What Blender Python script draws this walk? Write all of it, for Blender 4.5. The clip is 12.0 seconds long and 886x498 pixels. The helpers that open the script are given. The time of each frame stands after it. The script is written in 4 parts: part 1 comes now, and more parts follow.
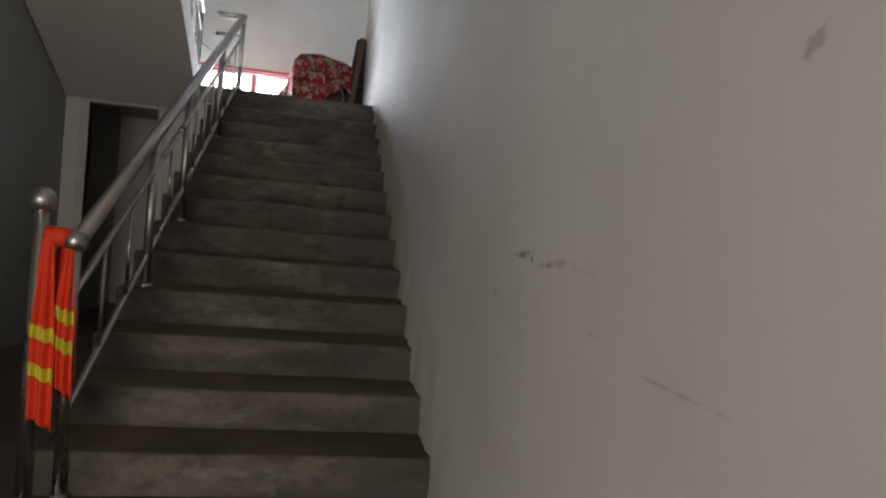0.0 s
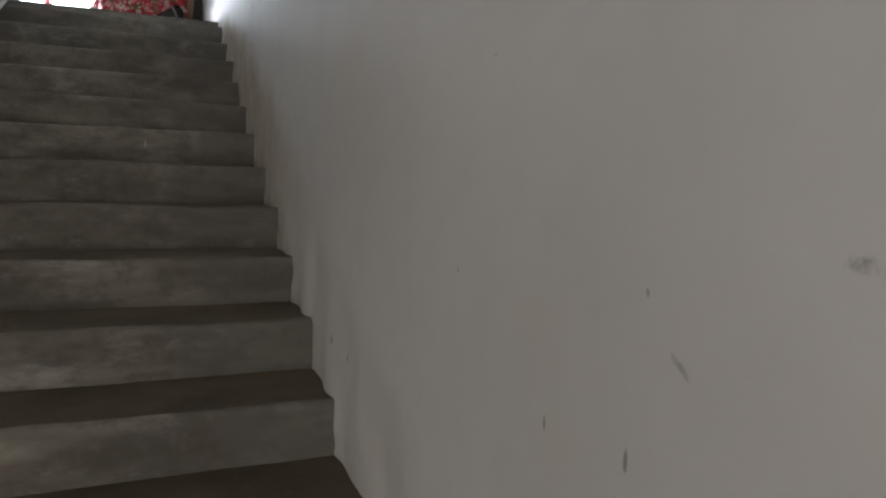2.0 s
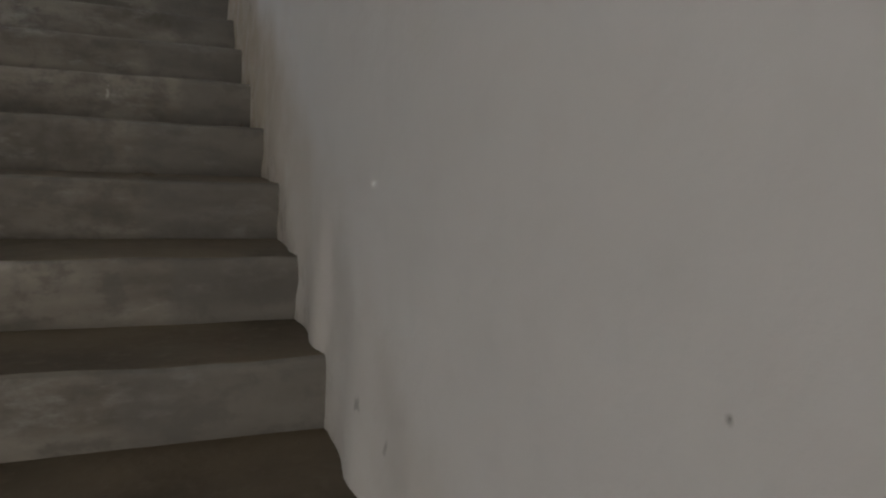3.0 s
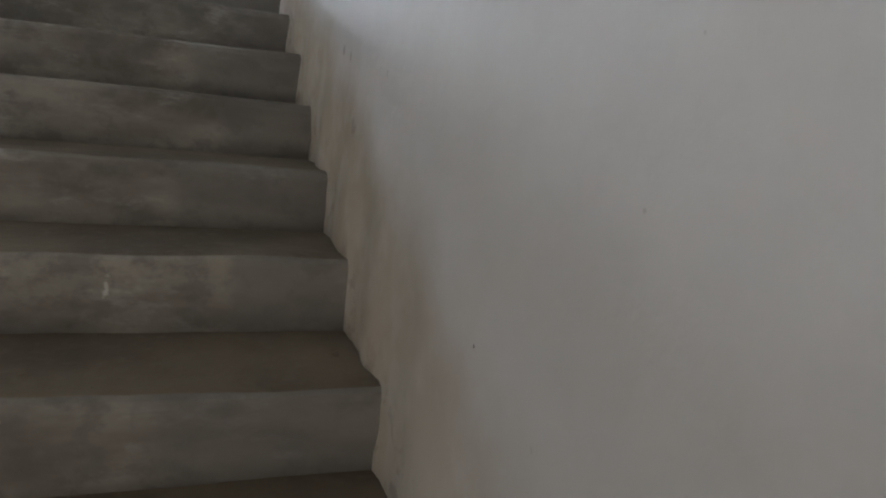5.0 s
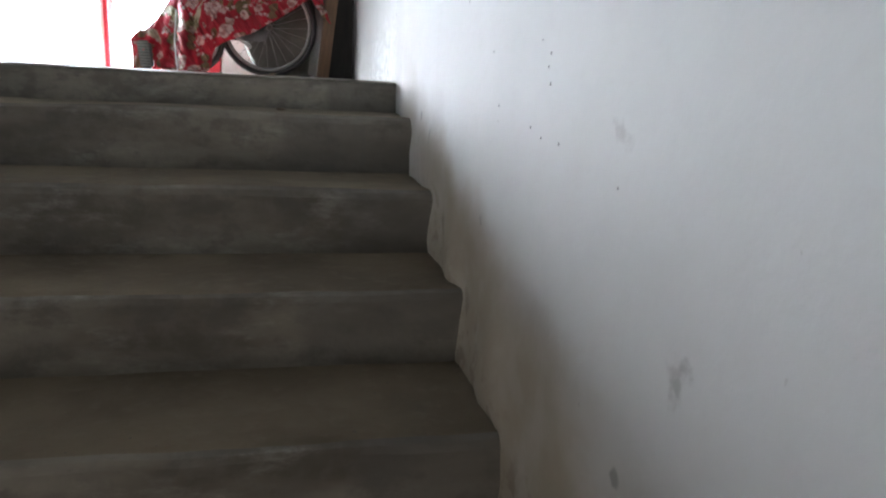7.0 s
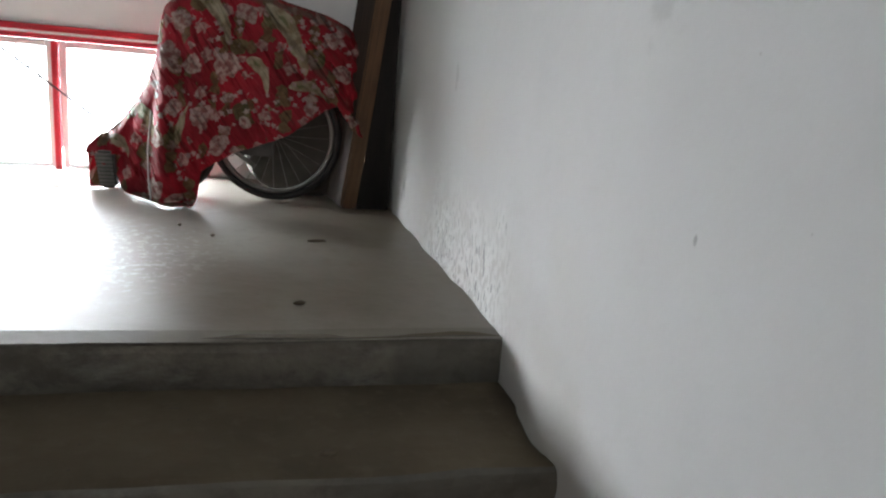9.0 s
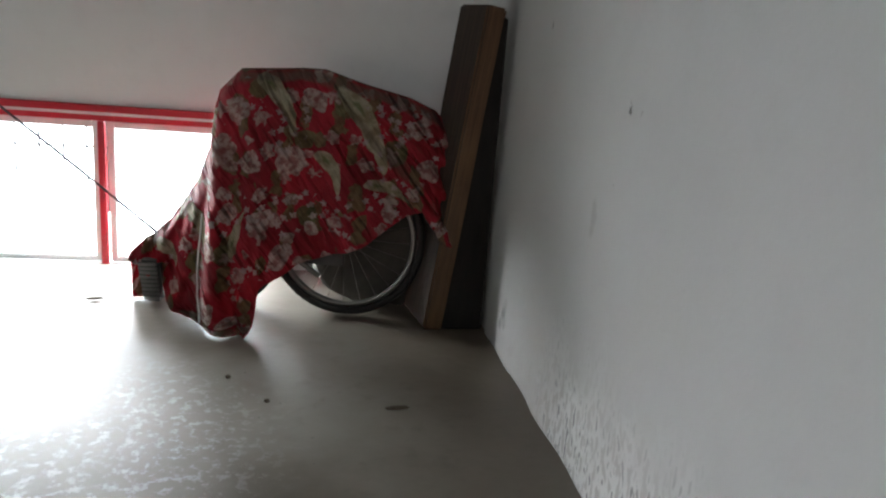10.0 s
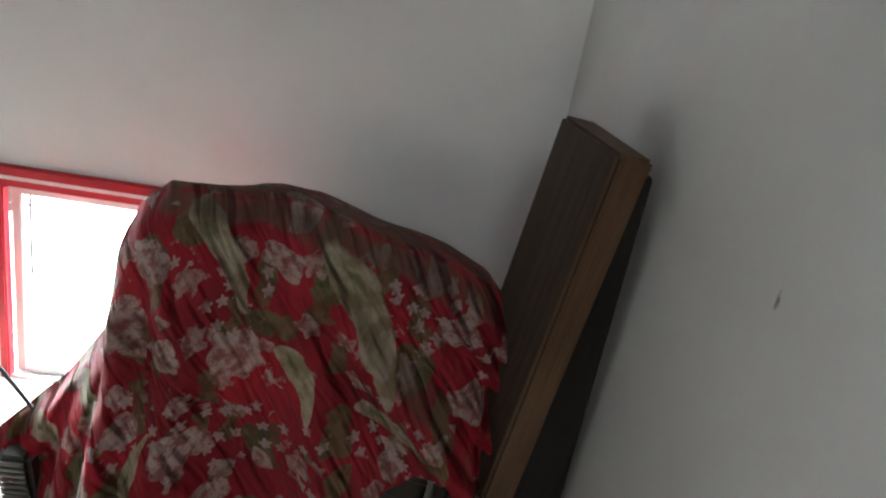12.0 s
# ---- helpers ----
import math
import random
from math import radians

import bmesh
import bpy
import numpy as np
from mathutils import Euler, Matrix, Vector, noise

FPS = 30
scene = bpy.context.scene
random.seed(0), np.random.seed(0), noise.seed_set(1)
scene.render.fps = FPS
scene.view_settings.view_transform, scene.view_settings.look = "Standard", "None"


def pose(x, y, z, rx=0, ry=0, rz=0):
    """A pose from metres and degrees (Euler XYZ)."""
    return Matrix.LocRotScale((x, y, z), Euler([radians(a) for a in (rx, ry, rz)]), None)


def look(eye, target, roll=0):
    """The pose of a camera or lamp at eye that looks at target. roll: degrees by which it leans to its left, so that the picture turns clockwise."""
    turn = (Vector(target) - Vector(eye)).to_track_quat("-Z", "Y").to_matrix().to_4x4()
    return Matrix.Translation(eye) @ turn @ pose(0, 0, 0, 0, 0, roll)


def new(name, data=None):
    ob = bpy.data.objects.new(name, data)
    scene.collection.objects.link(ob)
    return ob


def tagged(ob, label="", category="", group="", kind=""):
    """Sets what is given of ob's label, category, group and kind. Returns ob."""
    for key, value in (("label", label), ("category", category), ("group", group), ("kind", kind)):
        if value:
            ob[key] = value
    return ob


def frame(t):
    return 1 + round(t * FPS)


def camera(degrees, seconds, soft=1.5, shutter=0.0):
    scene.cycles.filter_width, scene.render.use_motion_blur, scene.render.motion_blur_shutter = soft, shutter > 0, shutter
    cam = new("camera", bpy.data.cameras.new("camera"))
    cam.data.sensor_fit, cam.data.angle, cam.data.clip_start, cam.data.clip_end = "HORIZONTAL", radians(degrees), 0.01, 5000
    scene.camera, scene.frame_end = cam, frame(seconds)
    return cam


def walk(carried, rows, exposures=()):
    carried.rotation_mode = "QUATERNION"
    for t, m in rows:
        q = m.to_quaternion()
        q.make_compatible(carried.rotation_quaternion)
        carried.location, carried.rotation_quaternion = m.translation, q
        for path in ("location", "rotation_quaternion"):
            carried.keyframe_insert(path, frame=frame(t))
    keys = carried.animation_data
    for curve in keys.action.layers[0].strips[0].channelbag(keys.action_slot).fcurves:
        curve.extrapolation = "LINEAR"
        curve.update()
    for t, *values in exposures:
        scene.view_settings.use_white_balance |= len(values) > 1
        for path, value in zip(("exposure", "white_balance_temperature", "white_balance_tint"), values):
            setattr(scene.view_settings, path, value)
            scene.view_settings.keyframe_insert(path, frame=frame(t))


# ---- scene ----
cam = camera(64.8, 12.0, soft=2.2)
PATH = [
    (0, (-0.578, -6.805, 1.230), (-0.177, -4.846, 1.168), 5.2),
    (0.5, (-0.599, -6.535, 1.246), (-0.047, -4.613, 1.237), 6.6),
    (1, (-0.597, -6.037, 1.243), (0.028, -4.138, 1.174), 5.4),
    (1.5, (-0.523, -5.717, 1.253), (0.020, -3.799, 1.090), 4.1),
    (2, (-0.471, -5.328, 1.224), (0.304, -3.494, 1.042), 1.6),
    (2.5, (-0.335, -4.976, 1.219), (0.465, -3.164, 0.944), 2.9),
    (4.5, (-0.332, -3.559, 1.588), (0.214, -1.658, 1.296), 2.9),
    (5, (-0.341, -3.363, 1.755), (0.351, -1.522, 1.392), 5.7),
    (5.5, (-0.331, -3.108, 1.898), (0.187, -1.226, 1.463), 2.2),
    (6, (-0.360, -2.864, 2.103), (0.241, -1.020, 1.615), 2.9),
    (6.5, (-0.298, -2.662, 2.159), (0.304, -0.819, 1.670), 2.4),
    (7, (-0.375, -2.310, 2.323), (0.081, -0.414, 1.878), 2.9),
    (7.2, (-0.381, -2.219, 2.400), (0.181, -0.364, 1.907), 3.9),
    (8.8, (-0.419, -1.304, 2.704), (0.167, 0.534, 2.178), 4.5),
    (9, (-0.484, -1.241, 2.825), (0.030, 0.635, 2.360), 5.0),
    (9.5, (-0.470, -1.004, 2.888), (-0.004, 0.914, 2.563), 7.7),
    (10, (-0.489, -0.690, 3.057), (-0.160, 1.231, 2.606), 4.4),
    (10.5, (-0.368, -0.479, 3.190), (-0.034, 1.422, 2.664), 3.2),
    (11, (-0.287, -0.231, 3.313), (0.120, 1.619, 2.670), 3.5),
    (11.5, (-0.288, -0.012, 3.337), (0.018, 1.863, 2.712), 6.0),
    (12, (-0.394, 0.307, 3.430), (-0.203, 2.184, 2.767), 10.4),
]
EXPOSURE = ((0.0, 0.25, 6650, 12), (0.5, 0.6, 6550, 11), (1.0, 0.76, 6500, 11), (2.5, 1.08, 6300, 11), (4.4, 1.52, 6350, 12), (5.5, 1.44, 6330, 12), (7.2, 0.84, 6420, 12),
            (8.8, 0.05, 6780, 12), (9.5, -0.37, 6900, 12), (10.3, -0.62, 6800, 11), (11.2, -0.35, 6900, 11), (12.0, -0.05, 6800, 11))
walk(cam, [(t, look(eye, target, roll)) for t, eye, target, roll in PATH], EXPOSURE)

# ---- world, sun, daylight ----
world = bpy.data.worlds.new("sky")
scene.world = world
world.use_nodes = True
wn = world.node_tree
sky = wn.nodes.new("ShaderNodeTexSky")
sky.sky_type, sky.sun_disc = "NISHITA", False
sky.sun_elevation, sky.sun_rotation = radians(48), radians(140)
sky.dust_density = 3.0
wn.links.new(sky.outputs[0], wn.nodes["Background"].inputs[0])
wn.nodes["Background"].inputs[1].default_value = 0.12

sun = new("sun", bpy.data.lights.new("sun", "SUN"))
sun.data.energy, sun.data.angle, sun.data.color = 1.2, radians(12), (1.0, 0.96, 0.9)
sun.matrix_world = look((0, 0, 20), (-9.5, 11.4, 4.0))


def daylight(name, eye, target, w, h, watts, colour):
    """Sky light that comes in through an opening."""
    lamp = new(name, bpy.data.lights.new(name, "AREA"))
    lamp.data.shape, lamp.data.size, lamp.data.size_y = "RECTANGLE", w, h
    lamp.data.energy, lamp.data.color = watts, colour
    lamp.matrix_world = look(eye, target)
    return lamp


daylight("daylight_entrance", (-2.95, -8.85, 1.0), (0, -6.4, 1.0), 1.9, 1.5, 38, (1.0, 0.89, 0.78))
daylight("daylight_front_door", (-1.75, -9.95, 1.15), (-0.9, 0.0, 1.5), 1.5, 2.0, 48, (1.0, 0.91, 0.82))
# weak added fill from an assumed, unseen opening high in the left wall
daylight("fill_upper_side", (-2.95, -2.1, 6.2), (0, -2.9, 2.4), 2.2, 2.0, 12, (0.90, 0.95, 1.0))
daylight("daylight_upper_front", (-1.35, -9.9, 7.0), (-1.2, 1.9, 3.9), 2.0, 1.5, 95, (0.90, 0.95, 1.0))
daylight("daylight_stair_window", (-1.45, 2.9, 3.40), (-1.4, 0.0, 3.30), 2.8, 2.2, 1600, (0.82, 0.91, 1.0))

# ---- sizes ----
TREAD, RISE, STEPS = 0.32, 0.16, 15
LAND = 2.34
BACK = 1.92
LEFT = -2.72
FRONT = -10.0
STAIR_L = -1.43
TOP = 8.4


# ---- node helpers ----
class Nodes:
    """A short way to write a node material."""

    def __init__(self, name, rough=0.8, metal=0.0):
        self.mat = bpy.data.materials.new(name)
        self.mat.use_nodes = True
        self.t = self.mat.node_tree
        self.bsdf = self.t.nodes["Principled BSDF"]
        self.bsdf.inputs["Roughness"].default_value = rough
        self.bsdf.inputs["Metallic"].default_value = metal
        self.coord = self.t.nodes.new("ShaderNodeTexCoord")

    def put(self, socket, value):
        if isinstance(value, bpy.types.NodeSocket):
            self.t.links.new(value, socket)
        else:
            socket.default_value = value

    def noise(self, scale, detail=4.0, vec=None, rough=0.55, colour=False):
        n = self.t.nodes.new("ShaderNodeTexNoise")
        n.inputs["Scale"].default_value, n.inputs["Detail"].default_value = scale, detail
        n.inputs["Roughness"].default_value = rough
        self.put(n.inputs["Vector"], vec or self.coord.outputs["Object"])
        return n.outputs["Color" if colour else "Fac"]

    def voronoi(self, scale, vec, out="Distance", feature="F1", rand=1.0):
        n = self.t.nodes.new("ShaderNodeTexVoronoi")
        n.feature = feature
        n.inputs["Scale"].default_value, n.inputs["Randomness"].default_value = scale, rand
        self.put(n.inputs["Vector"], vec)
        return n.outputs[out]

    def math(self, op, a, b=0.0, clamp=False):
        n = self.t.nodes.new("ShaderNodeMath")
        n.operation, n.use_clamp = op, clamp
        self.put(n.inputs[0], a)
        self.put(n.inputs[1], b)
        return n.outputs[0]

    def vec(self, op, a, b=(0, 0, 0)):
        n = self.t.nodes.new("ShaderNodeVectorMath")
        n.operation = op
        self.put(n.inputs[0], a)
        self.put(n.inputs[1], b)
        return n.outputs["Value" if op in ("LENGTH", "DOT_PRODUCT", "DISTANCE") else "Vector"]

    def ramp(self, value, lo, hi, a=0.0, b=1.0):
        n = self.t.nodes.new("ShaderNodeMapRange")
        n.interpolation_type = "SMOOTHSTEP"
        self.put(n.inputs["Value"], value)
        for key, v in (("From Min", lo), ("From Max", hi), ("To Min", a), ("To Max", b)):
            n.inputs[key].default_value = v
        return n.outputs[0]

    def mapped(self, loc=(0, 0, 0), rot=(0, 0, 0), scale=(1, 1, 1), source="Object"):
        n = self.t.nodes.new("ShaderNodeMapping")
        n.inputs["Location"].default_value = loc
        n.inputs["Rotation"].default_value = [radians(a) for a in rot]
        n.inputs["Scale"].default_value = scale
        self.put(n.inputs["Vector"], self.coord.outputs[source])
        return n.outputs[0]

    def mix(self, fac, a, b):
        n = self.t.nodes.new("ShaderNodeMix")
        n.data_type = "RGBA"
        self.put(n.inputs["Factor"], fac)
        self.put(n.inputs[6], (*a, 1) if isinstance(a, tuple) else a)
        self.put(n.inputs[7], (*b, 1) if isinstance(b, tuple) else b)
        return n.outputs[2]

    def split(self, v):
        n = self.t.nodes.new("ShaderNodeSeparateXYZ")
        self.put(n.inputs[0], v)
        return n.outputs

    def colour(self, c):
        self.put(self.bsdf.inputs["Base Color"], (*c, 1) if isinstance(c, tuple) else c)
        return self

    def rough(self, v):
        self.put(self.bsdf.inputs["Roughness"], v)
        return self

    def bump(self, height, strength=0.3, distance=0.01):
        n = self.t.nodes.new("ShaderNodeBump")
        n.inputs["Strength"].default_value, n.inputs["Distance"].default_value = strength, distance
        self.put(n.inputs["Height"], height)
        self.t.links.new(n.outputs[0], self.bsdf.inputs["Normal"])
        return self


# ---- materials ----
def painted_wall(name, tone=(0.60, 0.595, 0.575), marks=(), stair_dirt_shade=False):
    """Old emulsion on uneven plaster, with faint clouds, specks and the given scuff marks."""
    m = Nodes(name, 0.85)
    obj = m.coord.outputs["Object"]
    clouds = m.noise(0.9, 3)
    fine = m.noise(14, 5)
    c = m.mix(m.ramp(clouds, 0.35, 0.68), tuple(v * 0.9 for v in tone), tone)
    c = m.mix(m.ramp(fine, 0.45, 0.8, 0, 0.22), c, tuple(v * 0.82 for v in tone))
    yellow = m.ramp(m.noise(2.1, 2), 0.55, 0.75, 0, 0.25)
    c = m.mix(yellow, c, (0.56, 0.52, 0.45))
    speck = m.ramp(m.noise(38, 2), 0.76, 0.8, 0, 0.35)
    c = m.mix(speck, c, (0.25, 0.23, 0.2))
    height = m.math("ADD", m.math("MULTIPLY", m.noise(5, 3), 1.0), m.math("MULTIPLY", m.noise(60, 3), 0.15))
    if stair_dirt_shade:
        xyz = m.split(obj)
        y, z = xyz[1], xyz[2]
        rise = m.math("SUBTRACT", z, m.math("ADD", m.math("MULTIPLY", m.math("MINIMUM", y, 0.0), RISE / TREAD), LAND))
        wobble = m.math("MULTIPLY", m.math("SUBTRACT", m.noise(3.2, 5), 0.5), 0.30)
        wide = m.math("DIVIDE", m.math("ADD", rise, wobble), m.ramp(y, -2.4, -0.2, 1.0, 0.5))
        # tan dirt along the steps; its wide soft fade also paints in their penumbra
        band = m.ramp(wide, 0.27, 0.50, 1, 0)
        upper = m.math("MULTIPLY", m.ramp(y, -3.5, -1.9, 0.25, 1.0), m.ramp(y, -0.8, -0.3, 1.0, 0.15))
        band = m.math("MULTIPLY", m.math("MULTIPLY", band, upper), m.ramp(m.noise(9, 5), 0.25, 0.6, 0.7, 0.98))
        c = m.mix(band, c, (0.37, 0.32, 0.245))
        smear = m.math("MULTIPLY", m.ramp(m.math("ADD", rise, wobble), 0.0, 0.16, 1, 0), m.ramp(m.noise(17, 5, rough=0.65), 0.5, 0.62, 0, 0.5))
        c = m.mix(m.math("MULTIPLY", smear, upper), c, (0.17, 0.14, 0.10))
        # peeling damp patch at the foot of the landing wall
        foot = m.ramp(m.math("ADD", rise, m.math("MULTIPLY", m.noise(7, 4), 0.25)), 0.18, 0.42, 1, 0)
        along = m.math("MULTIPLY", m.ramp(y, -0.05, 0.12), m.ramp(y, 0.55, 0.8, 1, 0))
        flake = m.noise(26, 6, m.mapped(rot=(25, 0, 0), scale=(1, 2.2, 0.9)))
        foot = m.math("MULTIPLY", foot, along)
        c = m.mix(m.math("MULTIPLY", foot, m.ramp(flake, 0.42, 0.5)), c, (0.72, 0.72, 0.7))
        c = m.mix(m.math("MULTIPLY", foot, m.ramp(flake, 0.57, 0.64, 0, 0.75)), c, (0.16, 0.16, 0.155))
        height = m.math("SUBTRACT", height, m.math("MULTIPLY", m.math("MULTIPLY", foot, flake), 0.8))
    for cy, cz, ry, rz, turn, dark, grain in marks:
        local = m.mapped(loc=(0, 0, 0))
        d = m.vec("SUBTRACT", local, (0, cy, cz))
        n = m.t.nodes.new("ShaderNodeMapping")
        n.vector_type = "TEXTURE"
        n.inputs["Rotation"].default_value = (radians(turn), 0, 0)
        n.inputs["Scale"].default_value = (1, ry, rz)
        m.put(n.inputs["Vector"], d)
        flat = m.vec("MULTIPLY", n.outputs[0], (0, 1, 1))
        r = m.math("ADD", m.vec("LENGTH", flat), m.math("MULTIPLY", m.math("SUBTRACT", m.noise(grain, 5), 0.5), 2.6))
        c = m.mix(m.ramp(r, 0.1, 0.75, dark, 0), c, (0.13, 0.12, 0.11))
    if stair_dirt_shade:
        near = None
        for dy, dz in WALL_DOTS:
            d = m.vec("DISTANCE", m.vec("MULTIPLY", obj, (0, 1, 1)), (0, dy, dz))
            near = d if near is None else m.math("MINIMUM", near, d)
        c = m.mix(m.ramp(m.math("ADD", near, m.math("MULTIPLY", m.noise(90, 2), 0.004)), 0.0035, 0.0055, 0.9, 0), c, (0.06, 0.055, 0.05))
    return m.colour(c).bump(height, 0.35, 0.012).mat


WALL_DOTS = ((-1.067, 2.393), (-1.305, 2.401), (-1.343, 2.381), (-1.337, 2.362), (-1.349, 2.338), (-1.115, 2.300), (-1.281, 2.273), (-1.328, 2.260), (-1.397, 2.257), (-1.582, 2.223), (-2.60, 1.482))
# y, z, half length, half height, turn, strength, grain
WALL_MARKS = (
    (-5.05, 1.180, 0.09, 0.016, -6, 0.8, 38), (-5.11, 1.172, 0.03, 0.012, -10, 0.6, 40), (-5.24, 1.163, 0.035, 0.010, -10, 0.45, 40), (-5.27, 1.165, 0.22, 0.018, -5, 0.3, 24), (-5.45, 1.165, 0.12, 0.012, 0, 0.13, 26),
    (-5.83, 1.010, 0.22, 0.008, 0, 0.35, 14), (-6.06, 1.492, 0.025, 0.04, 30, 0.45, 30), (-4.735, 0.935, 0.006, 0.02, 0, 0.7, 20), (-4.81, 1.055, 0.03, 0.007, 40, 0.45, 30), (-4.757, 1.12, 0.006, 0.009, 0, 0.6, 30),
    (-4.567, 0.919, 0.004, 0.015, 0, 0.6, 20), (-4.28, 1.085, 0.008, 0.01, 0, 0.8, 30), (-3.455, 0.786, 0.02, 0.03, 20, 0.5, 40), (-3.61, 0.775, 0.015, 0.02, 0, 0.4, 40), (-5.518, 1.044, 0.05, 0.010, 0, 0.15, 30),
    (-4.396, 1.416, 0.02, 0.006, 0, 0.4, 30), (-1.75, 2.07, 0.028, 0.07, 8, 0.42, 26), (-1.733, 1.876, 0.012, 0.03, -20, 0.55, 30), (-1.855, 1.715, 0.03, 0.05, -30, 0.4, 40), (-2.075, 1.83, 0.006, 0.015, 0, 0.6, 20),
    (-1.065, 2.075, 0.02, 0.03, 10, 0.5, 36), (-0.79, 2.02, 0.03, 0.045, 10, 0.55, 40), (-1.58, 2.283, 0.05, 0.02, 35, 0.25, 40), (-0.45, 2.257, 0.03, 0.03, 0, 0.6, 30), (-0.60, 2.208, 0.03, 0.05, 0, 0.4, 30),
    (-0.877, 2.50, 0.007, 0.014, 15, 0.6, 20), (-0.56, 2.674, 0.006, 0.011, 0, 0.5, 20), (-0.42, 2.935, 0.05, 0.07, 15, 0.16, 20), (0.43, 3.044, 0.011, 0.018, 10, 0.9, 70), (0.915, 3.214, 0.008, 0.014, 0, 0.85, 70),
    (0.535, 2.855, 0.02, 0.07, 0, 0.2, 18), (1.08, 2.46, 0.05, 0.07, 20, 0.6, 16), (0.058, 2.553, 0.004, 0.015, 0, 0.6, 20), (0.473, 2.604, 0.005, 0.01, 0, 0.6, 20), (-1.648, 1.896, 0.015, 0.02, 0, 0.5, 30),
)
WALL = painted_wall("wall_plaster", (0.62, 0.615, 0.60), marks=WALL_MARKS, stair_dirt_shade=True)
WALL_FAR = painted_wall("far_plaster", (0.80, 0.80, 0.79))
SOFFIT = painted_wall("soffit_plaster", (0.72, 0.69, 0.66))
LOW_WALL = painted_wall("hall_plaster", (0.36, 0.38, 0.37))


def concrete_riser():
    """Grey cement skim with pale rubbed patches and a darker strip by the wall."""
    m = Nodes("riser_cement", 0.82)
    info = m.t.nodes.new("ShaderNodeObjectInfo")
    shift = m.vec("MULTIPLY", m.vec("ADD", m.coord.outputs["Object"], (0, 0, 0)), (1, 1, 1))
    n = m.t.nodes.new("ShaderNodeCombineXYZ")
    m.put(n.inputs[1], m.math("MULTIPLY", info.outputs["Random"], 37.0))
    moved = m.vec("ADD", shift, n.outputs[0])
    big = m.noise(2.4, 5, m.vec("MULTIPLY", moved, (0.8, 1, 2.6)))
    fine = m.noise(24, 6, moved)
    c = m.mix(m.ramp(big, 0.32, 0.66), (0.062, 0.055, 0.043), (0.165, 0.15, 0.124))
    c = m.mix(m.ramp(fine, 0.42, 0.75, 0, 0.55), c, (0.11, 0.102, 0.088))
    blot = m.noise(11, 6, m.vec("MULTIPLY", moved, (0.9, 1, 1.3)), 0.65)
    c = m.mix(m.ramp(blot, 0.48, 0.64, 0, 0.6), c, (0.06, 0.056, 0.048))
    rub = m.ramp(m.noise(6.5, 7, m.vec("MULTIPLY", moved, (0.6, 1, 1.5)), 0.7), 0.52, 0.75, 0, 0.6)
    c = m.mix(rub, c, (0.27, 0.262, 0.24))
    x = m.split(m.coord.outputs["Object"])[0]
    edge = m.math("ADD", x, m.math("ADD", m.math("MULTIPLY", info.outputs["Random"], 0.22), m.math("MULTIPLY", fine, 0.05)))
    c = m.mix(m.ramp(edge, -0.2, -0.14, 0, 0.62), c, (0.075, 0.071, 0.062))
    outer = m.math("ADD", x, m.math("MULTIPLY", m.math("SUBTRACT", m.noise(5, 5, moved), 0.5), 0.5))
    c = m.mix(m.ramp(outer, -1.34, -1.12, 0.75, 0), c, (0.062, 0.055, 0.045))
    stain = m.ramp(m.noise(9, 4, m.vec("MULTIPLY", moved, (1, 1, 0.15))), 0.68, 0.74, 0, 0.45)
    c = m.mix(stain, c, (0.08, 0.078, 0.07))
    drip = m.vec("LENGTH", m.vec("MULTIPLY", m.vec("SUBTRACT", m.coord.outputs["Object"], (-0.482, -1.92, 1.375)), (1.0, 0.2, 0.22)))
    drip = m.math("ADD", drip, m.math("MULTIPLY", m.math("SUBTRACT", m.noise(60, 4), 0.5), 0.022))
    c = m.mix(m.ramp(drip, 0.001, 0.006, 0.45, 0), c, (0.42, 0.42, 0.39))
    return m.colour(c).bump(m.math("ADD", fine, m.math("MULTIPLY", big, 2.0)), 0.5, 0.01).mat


def dusty_tread():
    m = Nodes("tread_dust", 0.9)
    big, fine = m.noise(3.0, 5), m.noise(30, 6)
    c = m.mix(m.ramp(big, 0.3, 0.7), (0.060, 0.045, 0.026), (0.115, 0.088, 0.054))
    c = m.mix(m.ramp(fine, 0.5, 0.75, 0, 0.5), c, (0.13, 0.10, 0.066))
    c = m.mix(m.ramp(m.noise(60, 2), 0.72, 0.76, 0, 0.7), c, (0.06, 0.05, 0.04))
    return m.colour(c).bump(fine, 0.4, 0.006).mat


